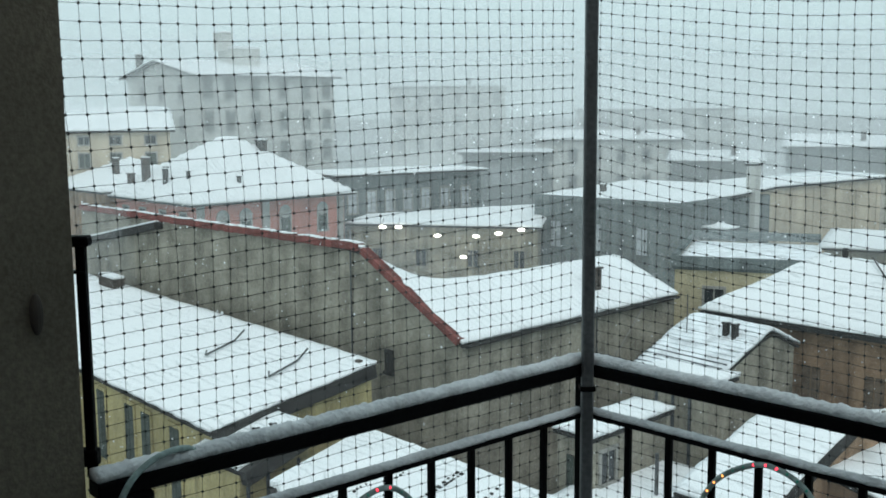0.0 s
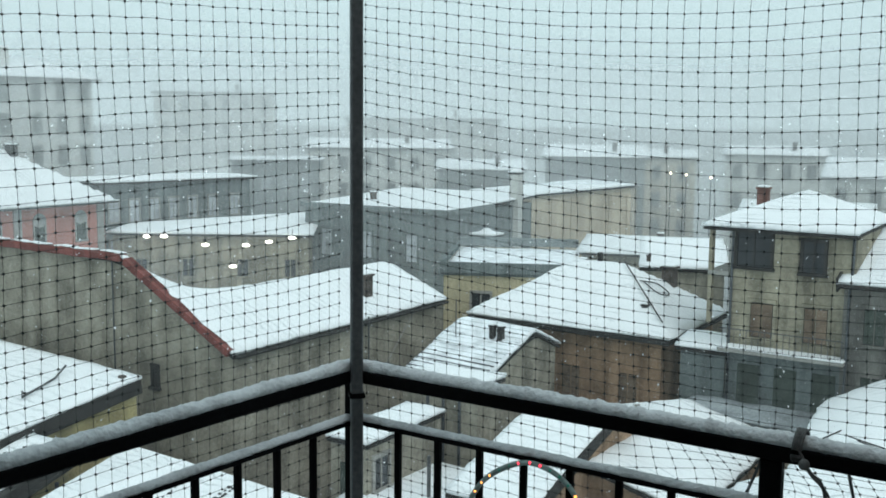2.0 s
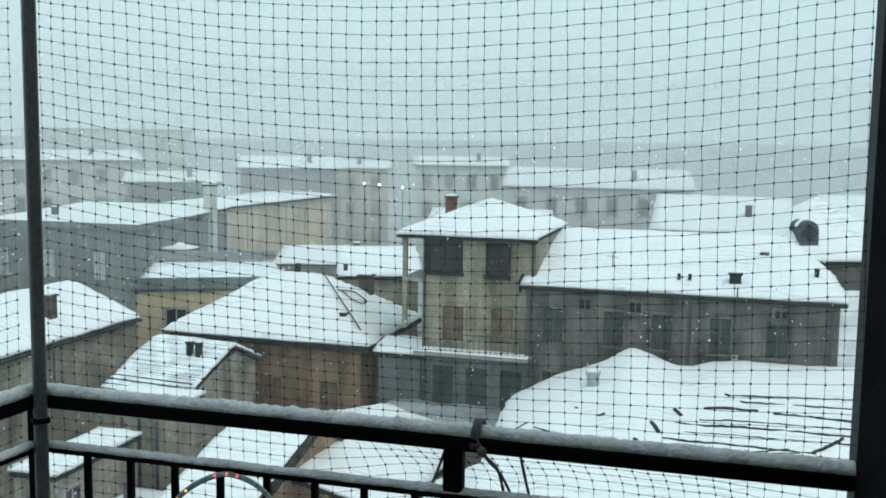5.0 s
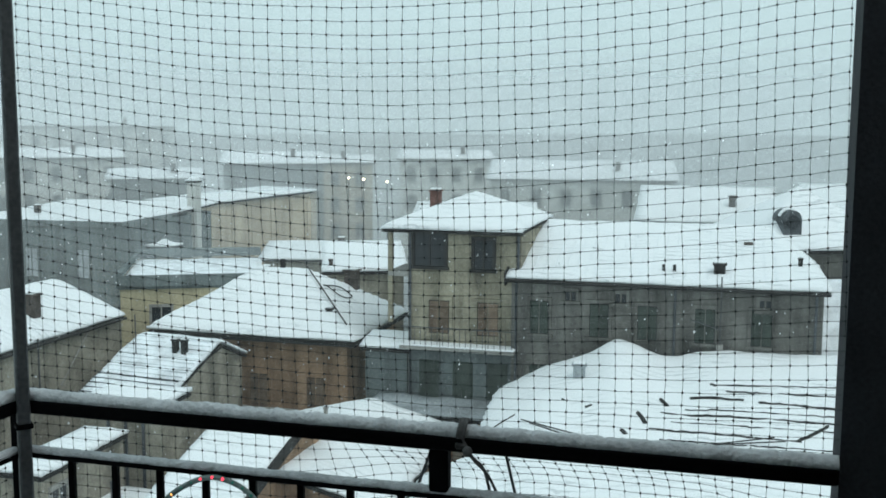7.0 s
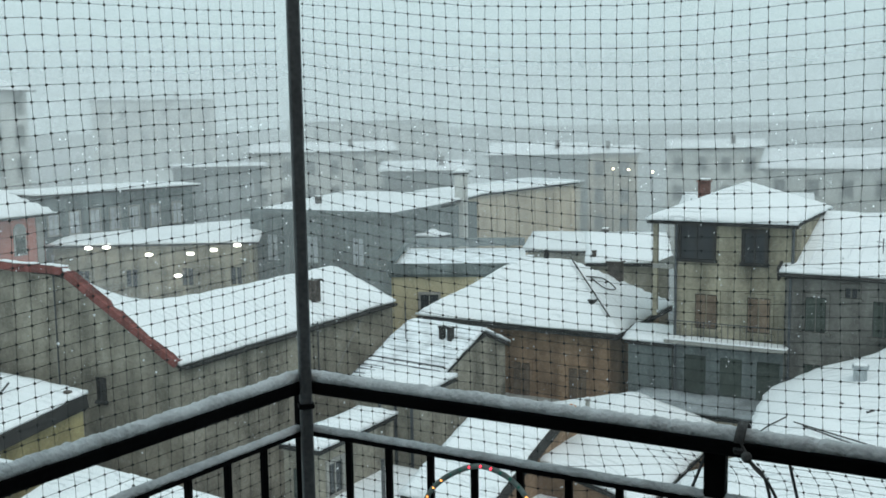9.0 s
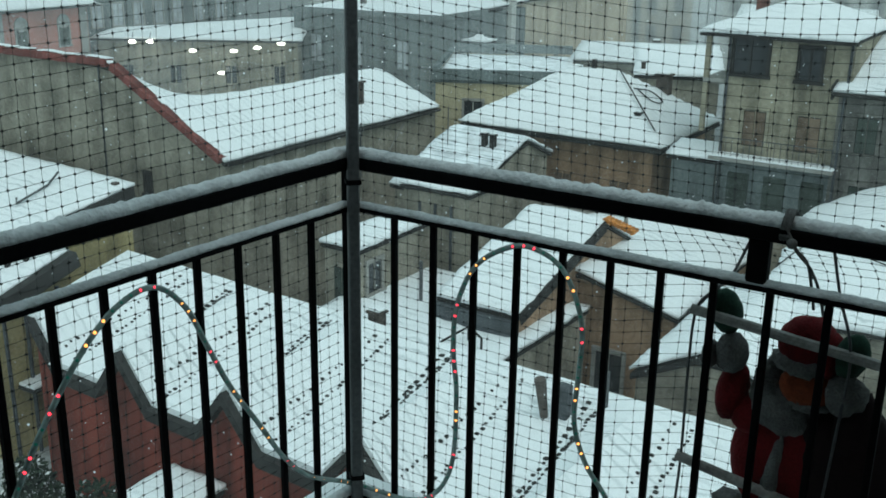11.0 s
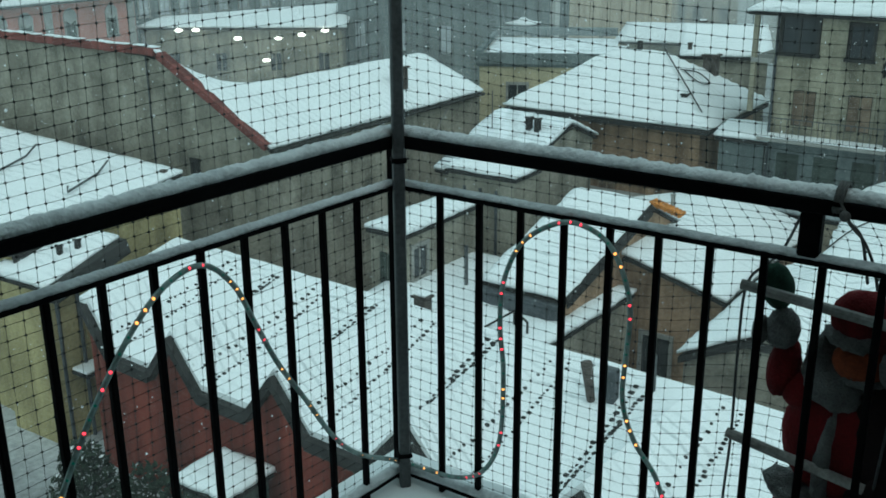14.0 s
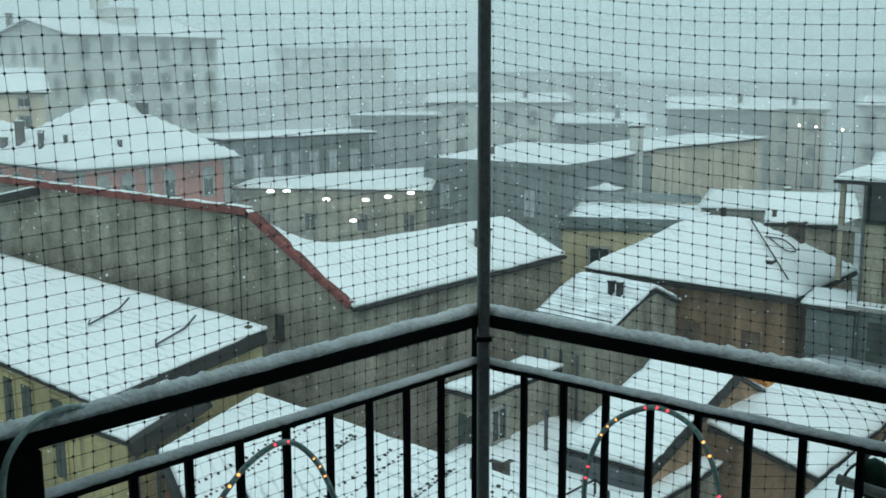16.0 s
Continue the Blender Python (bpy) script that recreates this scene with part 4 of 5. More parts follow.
DR = House("slate_row", -8.55, 84.9, 6, 14.3, -3.9, "long slate-grey row with pale windows under snow", SLATE_WALL, "house", turn=33)
DR.walls(lambda u, v: -4.0)
DR.roof(flat(-3.9), over=0.5, cell=0.6)
DR.windows("R", (1.2, 3.0, 4.8, 6.6, 8.4, 10.4, 12.6), (7.4, 4.2), w=0.8, h=1.7, pane=BLIND)
DQ = House("slate_pavilion", 10.6, 103.0, 8.6, 6, -2.9, "slate-grey pavilion with a flat snowy roof", SLATE_WALL, "house", turn=84)
DQ.walls(lambda u, v: -3.0)
DQ.roof(flat(-2.9), over=0.5, cell=0.7)
DQ.windows("L", (1.2, 3.2, 5.2, 7.2), (8.4,), w=0.9, h=1.9, pane=BLIND)

MK = House("market_hall", 7.2, 77.4, 14.7, 6, -7.34, "tan market hall with a snowy canopy and hanging lamps", TAN_WALL, "market hall", turn=78.5)
MK.walls(lambda u, v: -7.45)
MK.roof(lambda u, v: -7.34 + 0.16 * v * max(0.0, 1 - u / 14.7), over=0.4, cell=0.5)
MK.windows("L", (1.4, 5.0, 9.1, 12.6), (3.9,), w=0.8, h=1.3, frame=TAN_WALL)
for s, z in ((11.93, 7.0), (10.65, 7.02), (7.6, 6.4), (4.59, 6.4), (2.88, 6.65), (1.14, 6.95), (5.57, 4.79)):
    lamp = tagged(new("hanging_lamp"), "lit white lamp under the market canopy", "lamp", group="market lamps")
    lamp.matrix_world = MK.root.matrix_world @ Matrix.Translation((s, -0.9, z))
    bm = bmesh.new()
    bmesh.ops.create_uvsphere(bm, u_segments=12, v_segments=8, radius=0.18, matrix=Matrix.Diagonal((1.6, 1, 0.7, 1)))
    part("globe", bm, LAMP, lamp)
    bm = bmesh.new()
    rod(bm, (0, 0, 0.13), (0, 0.35, 0.62), 0.03, sides=6)
    part("stem", bm, STEEL, lamp)

GB = House("grey_block", 16.5, 71.6, 12.7, 14.3, -5.34, "dark grey block with a flat snow-covered roof", SLATE_WALL, "building", turn=47)
GB.walls(lambda u, v: -5.45)
GB.roof(lambda u, v: -5.34 + 0.03 * v, over=0.2, cell=0.5)
bm = bmesh.new()
box(bm, (-0.32, -0.32, 9.0), (13.0, -0.23, 9.42), bevel=0.02)
box(bm, (-0.32, -0.22, 9.0), (-0.23, 7.0, 9.42), bevel=0.02)
part("roof_fascia", bm, SLATE_WALL, GB.root)
GB.windows("L", (2.9, 6.9, 10.6), (5.4, 2.0), w=0.95, h=2.0, frame=SLATE_WALL, pane=BLIND)
GB.windows("R", (2.6, 8.2), (5.6,), w=0.8, h=1.5, frame=SLATE_WALL, pane=BLIND)
GB.chimney(9.0, 4.0, -5.0, 0.4, 0.4, 0.5)
lamp = House("snow_capped_vent", 20.0, 72.6, 0.9, 0.9, -7.0, "square vent shaft with a cap of snow", STONE, "vent", turn=47)
lamp.walls(lambda u, v: -7.1)
lamp.roof(hip(0.9, 0.9, 0.3, -7.0), over=0.5, cell=0.3)
PT = House("pale_flue", 24.2, 79.2, 0.8, 0.8, -2.8, "tall pale flue stack beside the grey block", PALE_WALL, "flue", turn=47)
PT.walls(lambda u, v: -2.9)
PT.roof(hip(0.8, 0.8, 0.2, -2.8), over=0.08, cell=0.3)
OB = House("ochre_block", 25.7, 83.0, 7, 13.2, -5.0, "long ochre rendered block with a snowy roof edge", OCHRE_WALL, "building", turn=20.6)
OB.walls(lambda u, v: -5.1 + 0.04 * v)
OB.roof(lambda u, v: -5.0 + 0.04 * v, over=0.3, cell=0.6)
for s in (1.2, 3.4, 5.6, 7.8, 10.0, 12.2):
    bm = bmesh.new()
    box(bm, (-0.12, s - 0.22, 0), (-0.003, s + 0.22, 9.2), bevel=0.02)
    part("pilaster", bm, OCHRE_WALL, OB.root)
OB.windows("R", (4.5, 8.9), (4.6,), w=0.45, h=0.7, frame=OCHRE_WALL)
FR = House("flat_roof_house", 17.6, 47.6, 6.6, 8.0, -5.75, "yellow house with a dark flat roof edge", FLAT_YELLOW, "house", turn=70)
FR.walls(lambda u, v: -5.85)
FR.roof(lambda u, v: -5.98, over=0.12, thick=0.32, cell=0.4, snow=0.1, mat=SNOW_THIN, eave=SLATE_WALL)
bm = bmesh.new()
for lo, hi in (((-0.2, -0.24, 8.32), (6.8, -0.17, 8.9)), ((-0.15, 7.8, 8.75), (6.75, 8.1, 9.2)), ((6.5, -0.1, 8.75), (6.75, 7.8, 9.0))):
    box(bm, lo, hi, bevel=0.03)
part("parapet", bm, SLATE_WALL, FR.root, "lead-grey parapet")
FR.window("L", 4.7, 5.6, 0.9, 1.7, frame=STONE, name="door")
FR.window("L", 1.6, 6.0, 0.7, 1.2, shut=True)

for x, y, z in ((42.35, 81.7, -3.45), (39.28, 83.22, -3.13), (40.48, 82.64, -3.24)):
    lamp = tagged(new("street_lamp"), "lit street lamp far off in the snowfall", "lamp", group="street lamps")
    lamp.location = (x, y, GROUND)
    bm = bmesh.new()
    rod(bm, (0, 0, 0), (0, 0, z - GROUND - 0.2), 0.06, 0.04)
    part("post", bm, STEEL, lamp)
    bm = bmesh.new()
    bmesh.ops.create_uvsphere(bm, u_segments=10, v_segments=6, radius=0.1, matrix=Matrix.Translation((0, 0, z - GROUND)))
    part("globe", bm, WARM_LAMP, lamp)

# ---------------------------------------------------------------- far roofs in the snowfall
AP = House("apartment_house", -24.2, 102.2, 14.2, 17, 5.1, "tall pale apartment house with rows of windows", PALE_WALL, "apartment house", turn=43.5)
ga = gable(5.1, 1.5, 14.2, axis=0)
AP.walls(lambda u, v: ga(u, v) - 0.15)
AP.roof(ga, over=0.7, cell=0.8)
AP.windows("R", (1.3, 3.8, 6.8, 10.3, 13.2, 15.9), (17.2, 14.0, 10.8, 7.6), w=1.0, h=1.9, shut=True)
AP.windows("L", (3.0, 7.0, 11.0), (17.0, 13.8), w=0.8, h=1.5)
AP.chimney(6.2, 9.0, 6.0, 3.6, 3.0, 1.9, PALE_WALL)
AP.chimney(6.8, 7.4, 7.8, 1.6, 1.3, 1.8, PALE_WALL)
AP.chimney(13.4, 1.0, 5.0, 0.6, 0.5, 2.4, CHIM)
for nm, x, y, lu, lv, ze, turn, wall, rise, lab in (
        ("far_slab", 9.2, 149.7, 16.7, 10, 4.6, 92, PALE_WALL, 0.0, "tall slab block faint behind the snowfall"),
        ("far_block", 28.5, 121.7, 17.3, 9, -2.3, 80.7, PALE_WALL, 0.8, "pale block with a snowy roof in the snowfall"),
        ("far_house", 30.2, 97.3, 8.4, 6, -3.6, 75, SLATE_WALL, 0.6, "slate house with a snowy roof in the snowfall"),
        ("far_block", 44.5, 100.5, 10.4, 8, -2.5, 69, SLATE_WALL, 0.9, "slate-grey block with a snowy roof in the snowfall"),
        ("far_block", 56.0, 112.0, 12, 8, -3.0, 63, OCHRE_WALL, 0.6, "pale yellow block with a snowy roof in the snowfall"),
        ("far_house", 65.6, 100.5, 10.5, 6, -2.3, 59.4, PALE_WALL, 0.7, "pale house with a snowy roof in the snowfall"),
        ("far_hall", 68.5, 72.9, 17.5, 6, -3.5, 51.9, PALE_WALL, 1.4, "long pale hall with a snowy roof in the snowfall"),
        ("far_house", 59.9, 53.1, 9.8, 7.0, -5.5, 45, GREY_WALL, 2.0, "grey house with a snowy roof in the snowfall"),
        ("far_house", 62.5, 43.0, 6.5, 6.0, -4.9, 48, GREY_WALL, 2.1, "grey house with clustered flues on its snowy roof"),
        ("far_house", 45.0, 63.0, 9.0, 6, -6.0, 55, GREY_WALL, 1.2, "grey house with a snowy roof behind the long house"),
        ("far_house", 34.0, 68.0, 8.0, 6, -8.3, 62, GREY_WALL, 0.5, "low grey house with a snowy roof behind the tower"),
        ("far_block", 40.0, 140.0, 22.0, 9, 1.2, 74, PALE_WALL, 0.0, "pale slab faint behind the snowfall")):
    f = House(nm, x, y, lu, lv, ze, lab, wall, "building", turn=turn)
    f.walls(lambda u, v: ze - 0.1)
    f.roof(mono(ze, ze + rise, lv), over=0.4, cell=0.8)
    n = max(2, int(lu / 2.6))
    f.windows("L", [(k + 0.5) * lu / n for k in range(n)], [ze - GROUND - 2.6 - 3.2 * j for j in range(3)], w=0.9, h=1.5)
    f.chimney(lu * 0.3, lv * 0.4, ze + rise * 0.3, 0.5, 0.5, 1.1)

# ---------------------------------------------------------------- balcony
CORNER = Vector((0.3495, 2.4909, 0))
ALONG_L = Vector((math.cos(radians(220.7)), math.sin(radians(220.7)), 0))
ALONG_R = Vector((math.cos(radians(-45.7)), math.sin(radians(-45.7)), 0))


def bal(a, b, z=0.0):
    """A place on the balcony: a metres from the corner along the left railing, b along the right one."""
    return CORNER + a * ALONG_L + b * ALONG_R + Vector((0, 0, z))


def slab(name, a0, a1, b0, b1, z0, z1, mat, label, category):
    bm = bmesh.new()
    prism(bm, [bal(a0, b0), bal(a1, b0), bal(a1, b1), bal(a0, b1)], z0, z1)
    return tagged(part(name, bm, mat), label, category, kind="structure")



slab("floor", -0.12, 3.4, -0.12, 3.4, -0.2, 0, GROUND_M, "concrete balcony slab", "floor")
slab("wall_building", -0.1, 3.4, -0.1, 3.4, GROUND, -0.203, PALE_WALL, "rendered wall of the house below the balcony", "wall")
# unseen ceiling, added to darken the balcony; set back so sky reaches the rails
slab("ceiling", 0.75, 3.4, 0.75, 3.4, 2.8, 3.0, INNER, "unseen balcony soffit, cut back from the rails for sky light", "ceiling")
slab("wall_left", 1.263, 3.4, -0.28, 0, 0.003, 2.797, INNER, "brown plastered wall beside the railing", "wall")
slab("wall_right", -0.28, 0, 1.802, 3.4, 0.003, 2.797, INNER_DARK, "near-black wall beside the railing", "wall")
slab("wall_back", 3.1, 3.38, 0.003, 3.1, 0.003, 2.797, INNER, "plastered back wall of the balcony", "wall")
slab("wall_side", 0.003, 3.38, 3.102, 3.38, 0.003, 2.797, INNER, "plastered side wall of the balcony", "wall")
# snow blown over the floor, deepest in the corner
bm = bmesh.new()
n = 36
vs = {}
for i in range(n + 1):
    for j in range(n + 1):
        aa, bb = -0.11 + 1.35 * i / n, -0.11 + 1.9 * j / n
        z = 0.012 + 0.05 * math.exp(-((aa + bb) / 0.8) ** 2) + 0.012 * noise.noise((aa * 4, bb * 4, 1)) + 0.004 * noise.noise((aa * 17, bb * 17, 1))
        vs[i, j] = bm.verts.new(bal(aa, bb, max(0.004, z)))
for i in range(n):
    for j in range(n):
        bm.faces.new((vs[i, j], vs[i, j + 1], vs[i + 1, j + 1], vs[i + 1, j]))
smooth(tagged(part("snow_drift", bm, SNOW), "thin snow drift blown over the balcony floor", "snow", kind="stuff"))

up = Vector((0, 0, 1))


def beam(name, p, q, w, h, mat, parent, label=""):
    """A straight bar of w x h from p to q, upright."""
    d = q - p
    x = d.normalized()
    side = up.cross(x) if abs(x.z) < 0.9 else ALONG_R - ALONG_R.dot(x) * x
    side.normalize()
    top = x.cross(side)
    m = Matrix((( x.x, side.x, top.x, p.x), (x.y, side.y, top.y, p.y), (x.z, side.z, top.z, p.z), (0, 0, 0, 1)))
    bm = bmesh.new()
    box(bm, (0, -w / 2, -h / 2), (d.length, w / 2, h / 2), m, bevel=min(w, h) * 0.12)
    return part(name, bm, mat, parent, label)


def snow_ridge(d, length, z, w, h, seed):
    """A rounded, uneven ridge of snow along a rail."""
    bm = bmesh.new()
    side = up.cross(d).normalized()
    steps, rings = int(length / 0.007), []
    for i in range(steps + 1):
        s = 0.012 + (length - 0.012) * i / steps
        hh = h * (0.9 + 0.2 * noise.noise((s * 9, seed, 0)) + 0.14 * noise.noise((s * 45, seed, 3)) + 0.2 * noise.noise((s * 120, seed, 5)))
        ww = w * (1.0 + 0.10 * noise.noise((s * 14, seed, 7)) + 0.12 * noise.noise((s * 60, seed, 8)))
        ring = []
        for k in range(9):
            an = math.pi * k / 8
            ring.append(bm.verts.new(CORNER + d * s + side * (math.cos(an) * ww / 2) + up * (z + max(0.0, math.sin(an)) ** 0.7 * hh)))
        rings.append(ring)
    for a, b in zip(rings, rings[1:]):
        for k in range(8):
            bm.faces.new((a[k], b[k], b[k + 1], a[k + 1]))
        bm.faces.new((a[0], a[8], b[8], b[0]))
    bm.faces.new(rings[0][::-1])
    bm.faces.new(rings[-1])
    bmesh.ops.recalc_face_normals(bm, faces=bm.faces[:])
    return bm


railing = tagged(new("balcony_railing"), "black iron balcony railing with snow lying on its bars", "railing")
for d, ln, n0, sp, cnt, seed in ((ALONG_L, 1.25, 0.144, 0.1185, 10, 1.0), (ALONG_R, 1.80, 0.136, 0.1145, 15, 5.0)):
    rail = beam("handrail", CORNER + d * 0.016 + up * 1.0145, CORNER + d * ln + up * 1.0145, 0.046, 0.033, IRON, railing)
    smooth(part("snow", snow_ridge(d, ln, 1.0305, 0.042, 0.023, seed), RAIL_SNOW, rail, "white snow ridge"))
    rail = beam("upper_bar", CORNER + d * 0.016 + up * 0.897, CORNER + d * ln + up * 0.897, 0.034, 0.012, IRON, railing)
    smooth(part("snow", snow_ridge(d, ln, 0.9025, 0.032, 0.013, seed + 2), RAIL_SNOW, rail, "white snow ridge"))
    rail = beam("lower_bar", CORNER + d * 0.016 + up * 0.085, CORNER + d * ln + up * 0.085, 0.034, 0.012, IRON, railing)
    smooth(part("snow", snow_ridge(d, ln, 0.0915, 0.034, 0.018, seed + 3), RAIL_SNOW, rail, "white snow ridge"))
    for k in range(cnt):
        q = CORNER + d * (n0 + k * sp)
        if (q - CORNER).length < ln - 0.02:
            beam("baluster", q + up * 0.045, q + up * 0.891, 0.015, 0.015, IRON, railing)
beam("corner_post", CORNER + up * 0.012, CORNER + up * 1.037, 0.034, 0.034, IRON, railing)
beam("spacer", bal(0, 1.022, 0.9035), bal(0, 1.022, 0.998), 0.042, 0.03, IRON, railing)
beam("end_post", bal(1.192, 0, 0.012), bal(1.192, 0, 0.997), 0.05, 0.085, IRON, railing)

pole = tagged(new("net_pole"), "slim grey steel pole that holds the bird net", "pole")
pole.location = bal(0.03, 0.035)
bm = bmesh.new()
box(bm, (-0.0145, -0.0145, 0.012), (0.0145, 0.0145, 2.798), bevel=0.004)
shaft = part("shaft", bm, STEEL, pole)
for z in (0.155, 0.972, 2.2):
    bm = bmesh.new()
    box(bm, (-0.019, -0.019, z - 0.006), (0.019, 0.019, z + 0.006), bevel=0.002)
    part("clamp", bm, IRON, pole)

arm = tagged(new("wall_bracket"), "black iron bracket fixed to the plastered wall", "bracket")
arm.location = bal(1.24, -0.02)
bm = bmesh.new()
box(bm, (-0.008, -0.008, 1.03), (0.008, 0.008, 1.44), bevel=0.002)
part("upright", bm, IRON, arm)
bm = bmesh.new()
box(bm, (-0.02, -0.014, 1.43), (0.016, 0.014, 1.448), bevel=0.003)
part("cap", bm, IRON, arm)
bm = bmesh.new()
box(bm, (-0.03, -0.012, 1.385), (0.006, 0.012, 1.389), bevel=0.001)
part("pin", bm, IRON, arm)
bm = bmesh.new()
box(bm, (-0.03, -0.012, 1.05), (0.012, 0.012, 1.08), bevel=0.003)
part("clasp", bm, IRON, arm)

# hollow in the plaster
bm = bmesh.new()
bmesh.ops.create_uvsphere(bm, u_segments=12, v_segments=8, radius=0.5, matrix=Matrix.Translation(bal(1.328, 0.003, 1.33)) @ Matrix.Diagonal((0.022, 0.022, 0.07, 1)))
tagged(part("plaster_scar", bm, CHIM), "rust-brown scar in the wall plaster", "scar", kind="structure")


# ---------------------------------------------------------------- bird net
def ease(x, lo, hi):
    t = max(0.0, min(1.0, (x - lo) / (hi - lo)))
    return t * t * (3 - 2 * t)


def net(name, d, out, length, cw, ch, sag, belly, seed):
    """A knotted net of cw x ch cells hung outside a railing, with its slack and its knots."""
    root = tagged(new(name), "fine dark knotted bird net hung outside the railing", "net", "bird nets")
    nx, nz = int(length / cw), int(2.72 / ch)

    def at(i, k):
        s, z = 0.012 + i * cw, 0.04 + k * ch
        o = 0.034 + belly * ease(s, 0.62, 0.9) * (1 - ease(s, 1.5, 1.78)) * (1 - ease(z, 0.86, 1.02))
        w = 0.006 * noise.noise((s * 3.0, z * 3.0, seed)) + 0.0022 * noise.noise((s * 19, z * 19, seed + 4))
        w2 = 0.006 * noise.noise((s * 2.6, z * 2.6, seed + 9)) + 0.0022 * noise.noise((s * 17, z * 17, seed + 14))
        slack = sag(s) * ease(z, 0.9, 1.5)
        return CORNER + d * (s + w + 0.012 * math.sin(z * 2.2 + seed) * ease(s, 0, 0.5)) + out * (o + 0.008 * noise.noise((s * 2, z * 2, seed))) + up * (z + w2 - slack)

    pts = {(i, k): at(i, k) for i in range(nx + 1) for k in range(nz + 1)}
    bm = bmesh.new()
    for i in range(nx + 1):
        pipe(bm, [pts[i, k] for k in range(nz + 1)], 0.00052, 3)
    part("upright_cords", bm, CORD, root)
    bm = bmesh.new()
    for k in range(nz + 1):
        pipe(bm, [pts[i, k] for i in range(nx + 1)], 0.00056, 3)
    part("cross_cords", bm, CORD, root)
    # knots as small eight-sided beads
    vs, fs = [], []
    for p in pts.values():
        b = len(vs)
        r = 0.0035
        vs += [p + Vector(q) * r for q in ((1, 0, 0), (-1, 0, 0), (0, 1, 0), (0, -1, 0), (0, 0, 1), (0, 0, -1))]
        fs += [(b + x, b + y, b + 4) for x, y in ((0, 2), (2, 1), (1, 3), (3, 0))] + [(b + y, b + x, b + 5) for x, y in ((0, 2), (2, 1), (1, 3), (3, 0))]
    me = bpy.data.meshes.new("knots")
    me.from_pydata([tuple(v) for v in vs], [], fs)
    me.materials.append(CORD)
    o = new("knots", me)
    o.parent = root
    tagged(o, kind="stuff")


net("bird_net", ALONG_L, -ALONG_R, 1.25, 0.0354, 0.0302, lambda s: 0.055 * s / 1.25, 0.0, 2.0)
net("bird_net", ALONG_R, -ALONG_L, 1.79, 0.0330, 0.0287, lambda s: 0.085 * math.sin(math.pi * min(1, s / 1.79)), 0.16, 6.0)

# ---------------------------------------------------------------- rope light woven along the railing
left = [(1.03, 0.459), (0.965, 0.576), (0.903, 0.672), (0.812, 0.783), (0.724, 0.851), (0.632, 0.866), (0.556, 0.80), (0.502, 0.691), (0.444, 0.573), (0.363, 0.446), (0.283, 0.319), (0.195, 0.226), (0.064, 0.148)]
right = [(0.041, 0.122), (0.191, 0.131), (0.279, 0.179), (0.329, 0.288), (0.337, 0.473), (0.326, 0.591), (0.334, 0.711), (0.385, 0.821), (0.479, 0.884), (0.549, 0.885), (0.607, 0.852), (0.646, 0.781), (0.662, 0.704), (0.658, 0.606), (0.655, 0.491), (0.688, 0.398), (0.743, 0.327), (0.777, 0.249), (0.82, 0.17), (0.87, 0.12)]
line = bez([bal(1.19, 0.05, 0.62), bal(1.17, 0.05, 0.42), bal(1.08, 0.03, 0.36)] + [bal(a, 0.02, z) for a, z in left] + [bal(0.02, b, z) for b, z in right], 8)
rope = tagged(new("rope_light"), "clear rope light with coloured bulbs looped through the railing", "rope light")
bm = bmesh.new()
pipe(bm, line, 0.0062, 8)
smooth(part("tube", bm, TUBE, rope))
bead = bmesh.new()
bmesh.ops.create_icosphere(bead, subdivisions=1, radius=0.0042)
bulbs = {}
for nm, mt in (("r", BULB_RED), ("a", BULB_AMBER), ("g", BULB_GREEN)):
    me = bpy.data.meshes.new("bulb")
    bead.to_mesh(me)
    me.materials.append(mt)
    bulbs[nm] = me
bead.free()
# groups of three lit bulbs, red at the top of each loop, amber below, dim green and blue between
run_at, total = [], 0.0
for p0, p1 in zip(line, line[1:]):
    total += (p1 - p0).length
    run_at.append(total)
tops = [run_at[min(range(len(line) - 1), key=lambda i: (line[i] - bal(a, b, z)).length)] for a, b, z in ((0.66, 0.02, 0.866), (0.02, 0.50, 0.886))]
last = 0.0
for p1, s in zip(line[1:], run_at):
    if s - last < 0.024:
        continue
    last = s
    off = min((s - q for q in tops), key=abs)
    kind = "rgagrg"[int((abs(off) + 0.035) / 0.07) % 6] if off < 0 or abs(off) < 0.035 else "gagrga"[int((off - 0.035) / 0.07) % 6]
    o = new("bulb", bulbs[kind])
    o.parent = rope
    o.location = p1 + (Vector((0, 0, 1.6)) - p1).normalized() * 0.004
# its tail over the handrail
bm = bmesh.new()
pipe(bm, bez([bal(1.05, 0.0, 1.035), bal(1.09, 0.012, 1.054), bal(1.15, 0.025, 1.052), bal(1.205, 0.04, 1.025), bal(1.235, 0.05, 0.97), bal(1.24, 0.055, 0.85), bal(1.225, 0.05, 0.70), bal(1.19, 0.05, 0.62)], 10), 0.006, 8)
smooth(part("tail", bm, TUBE, rope))

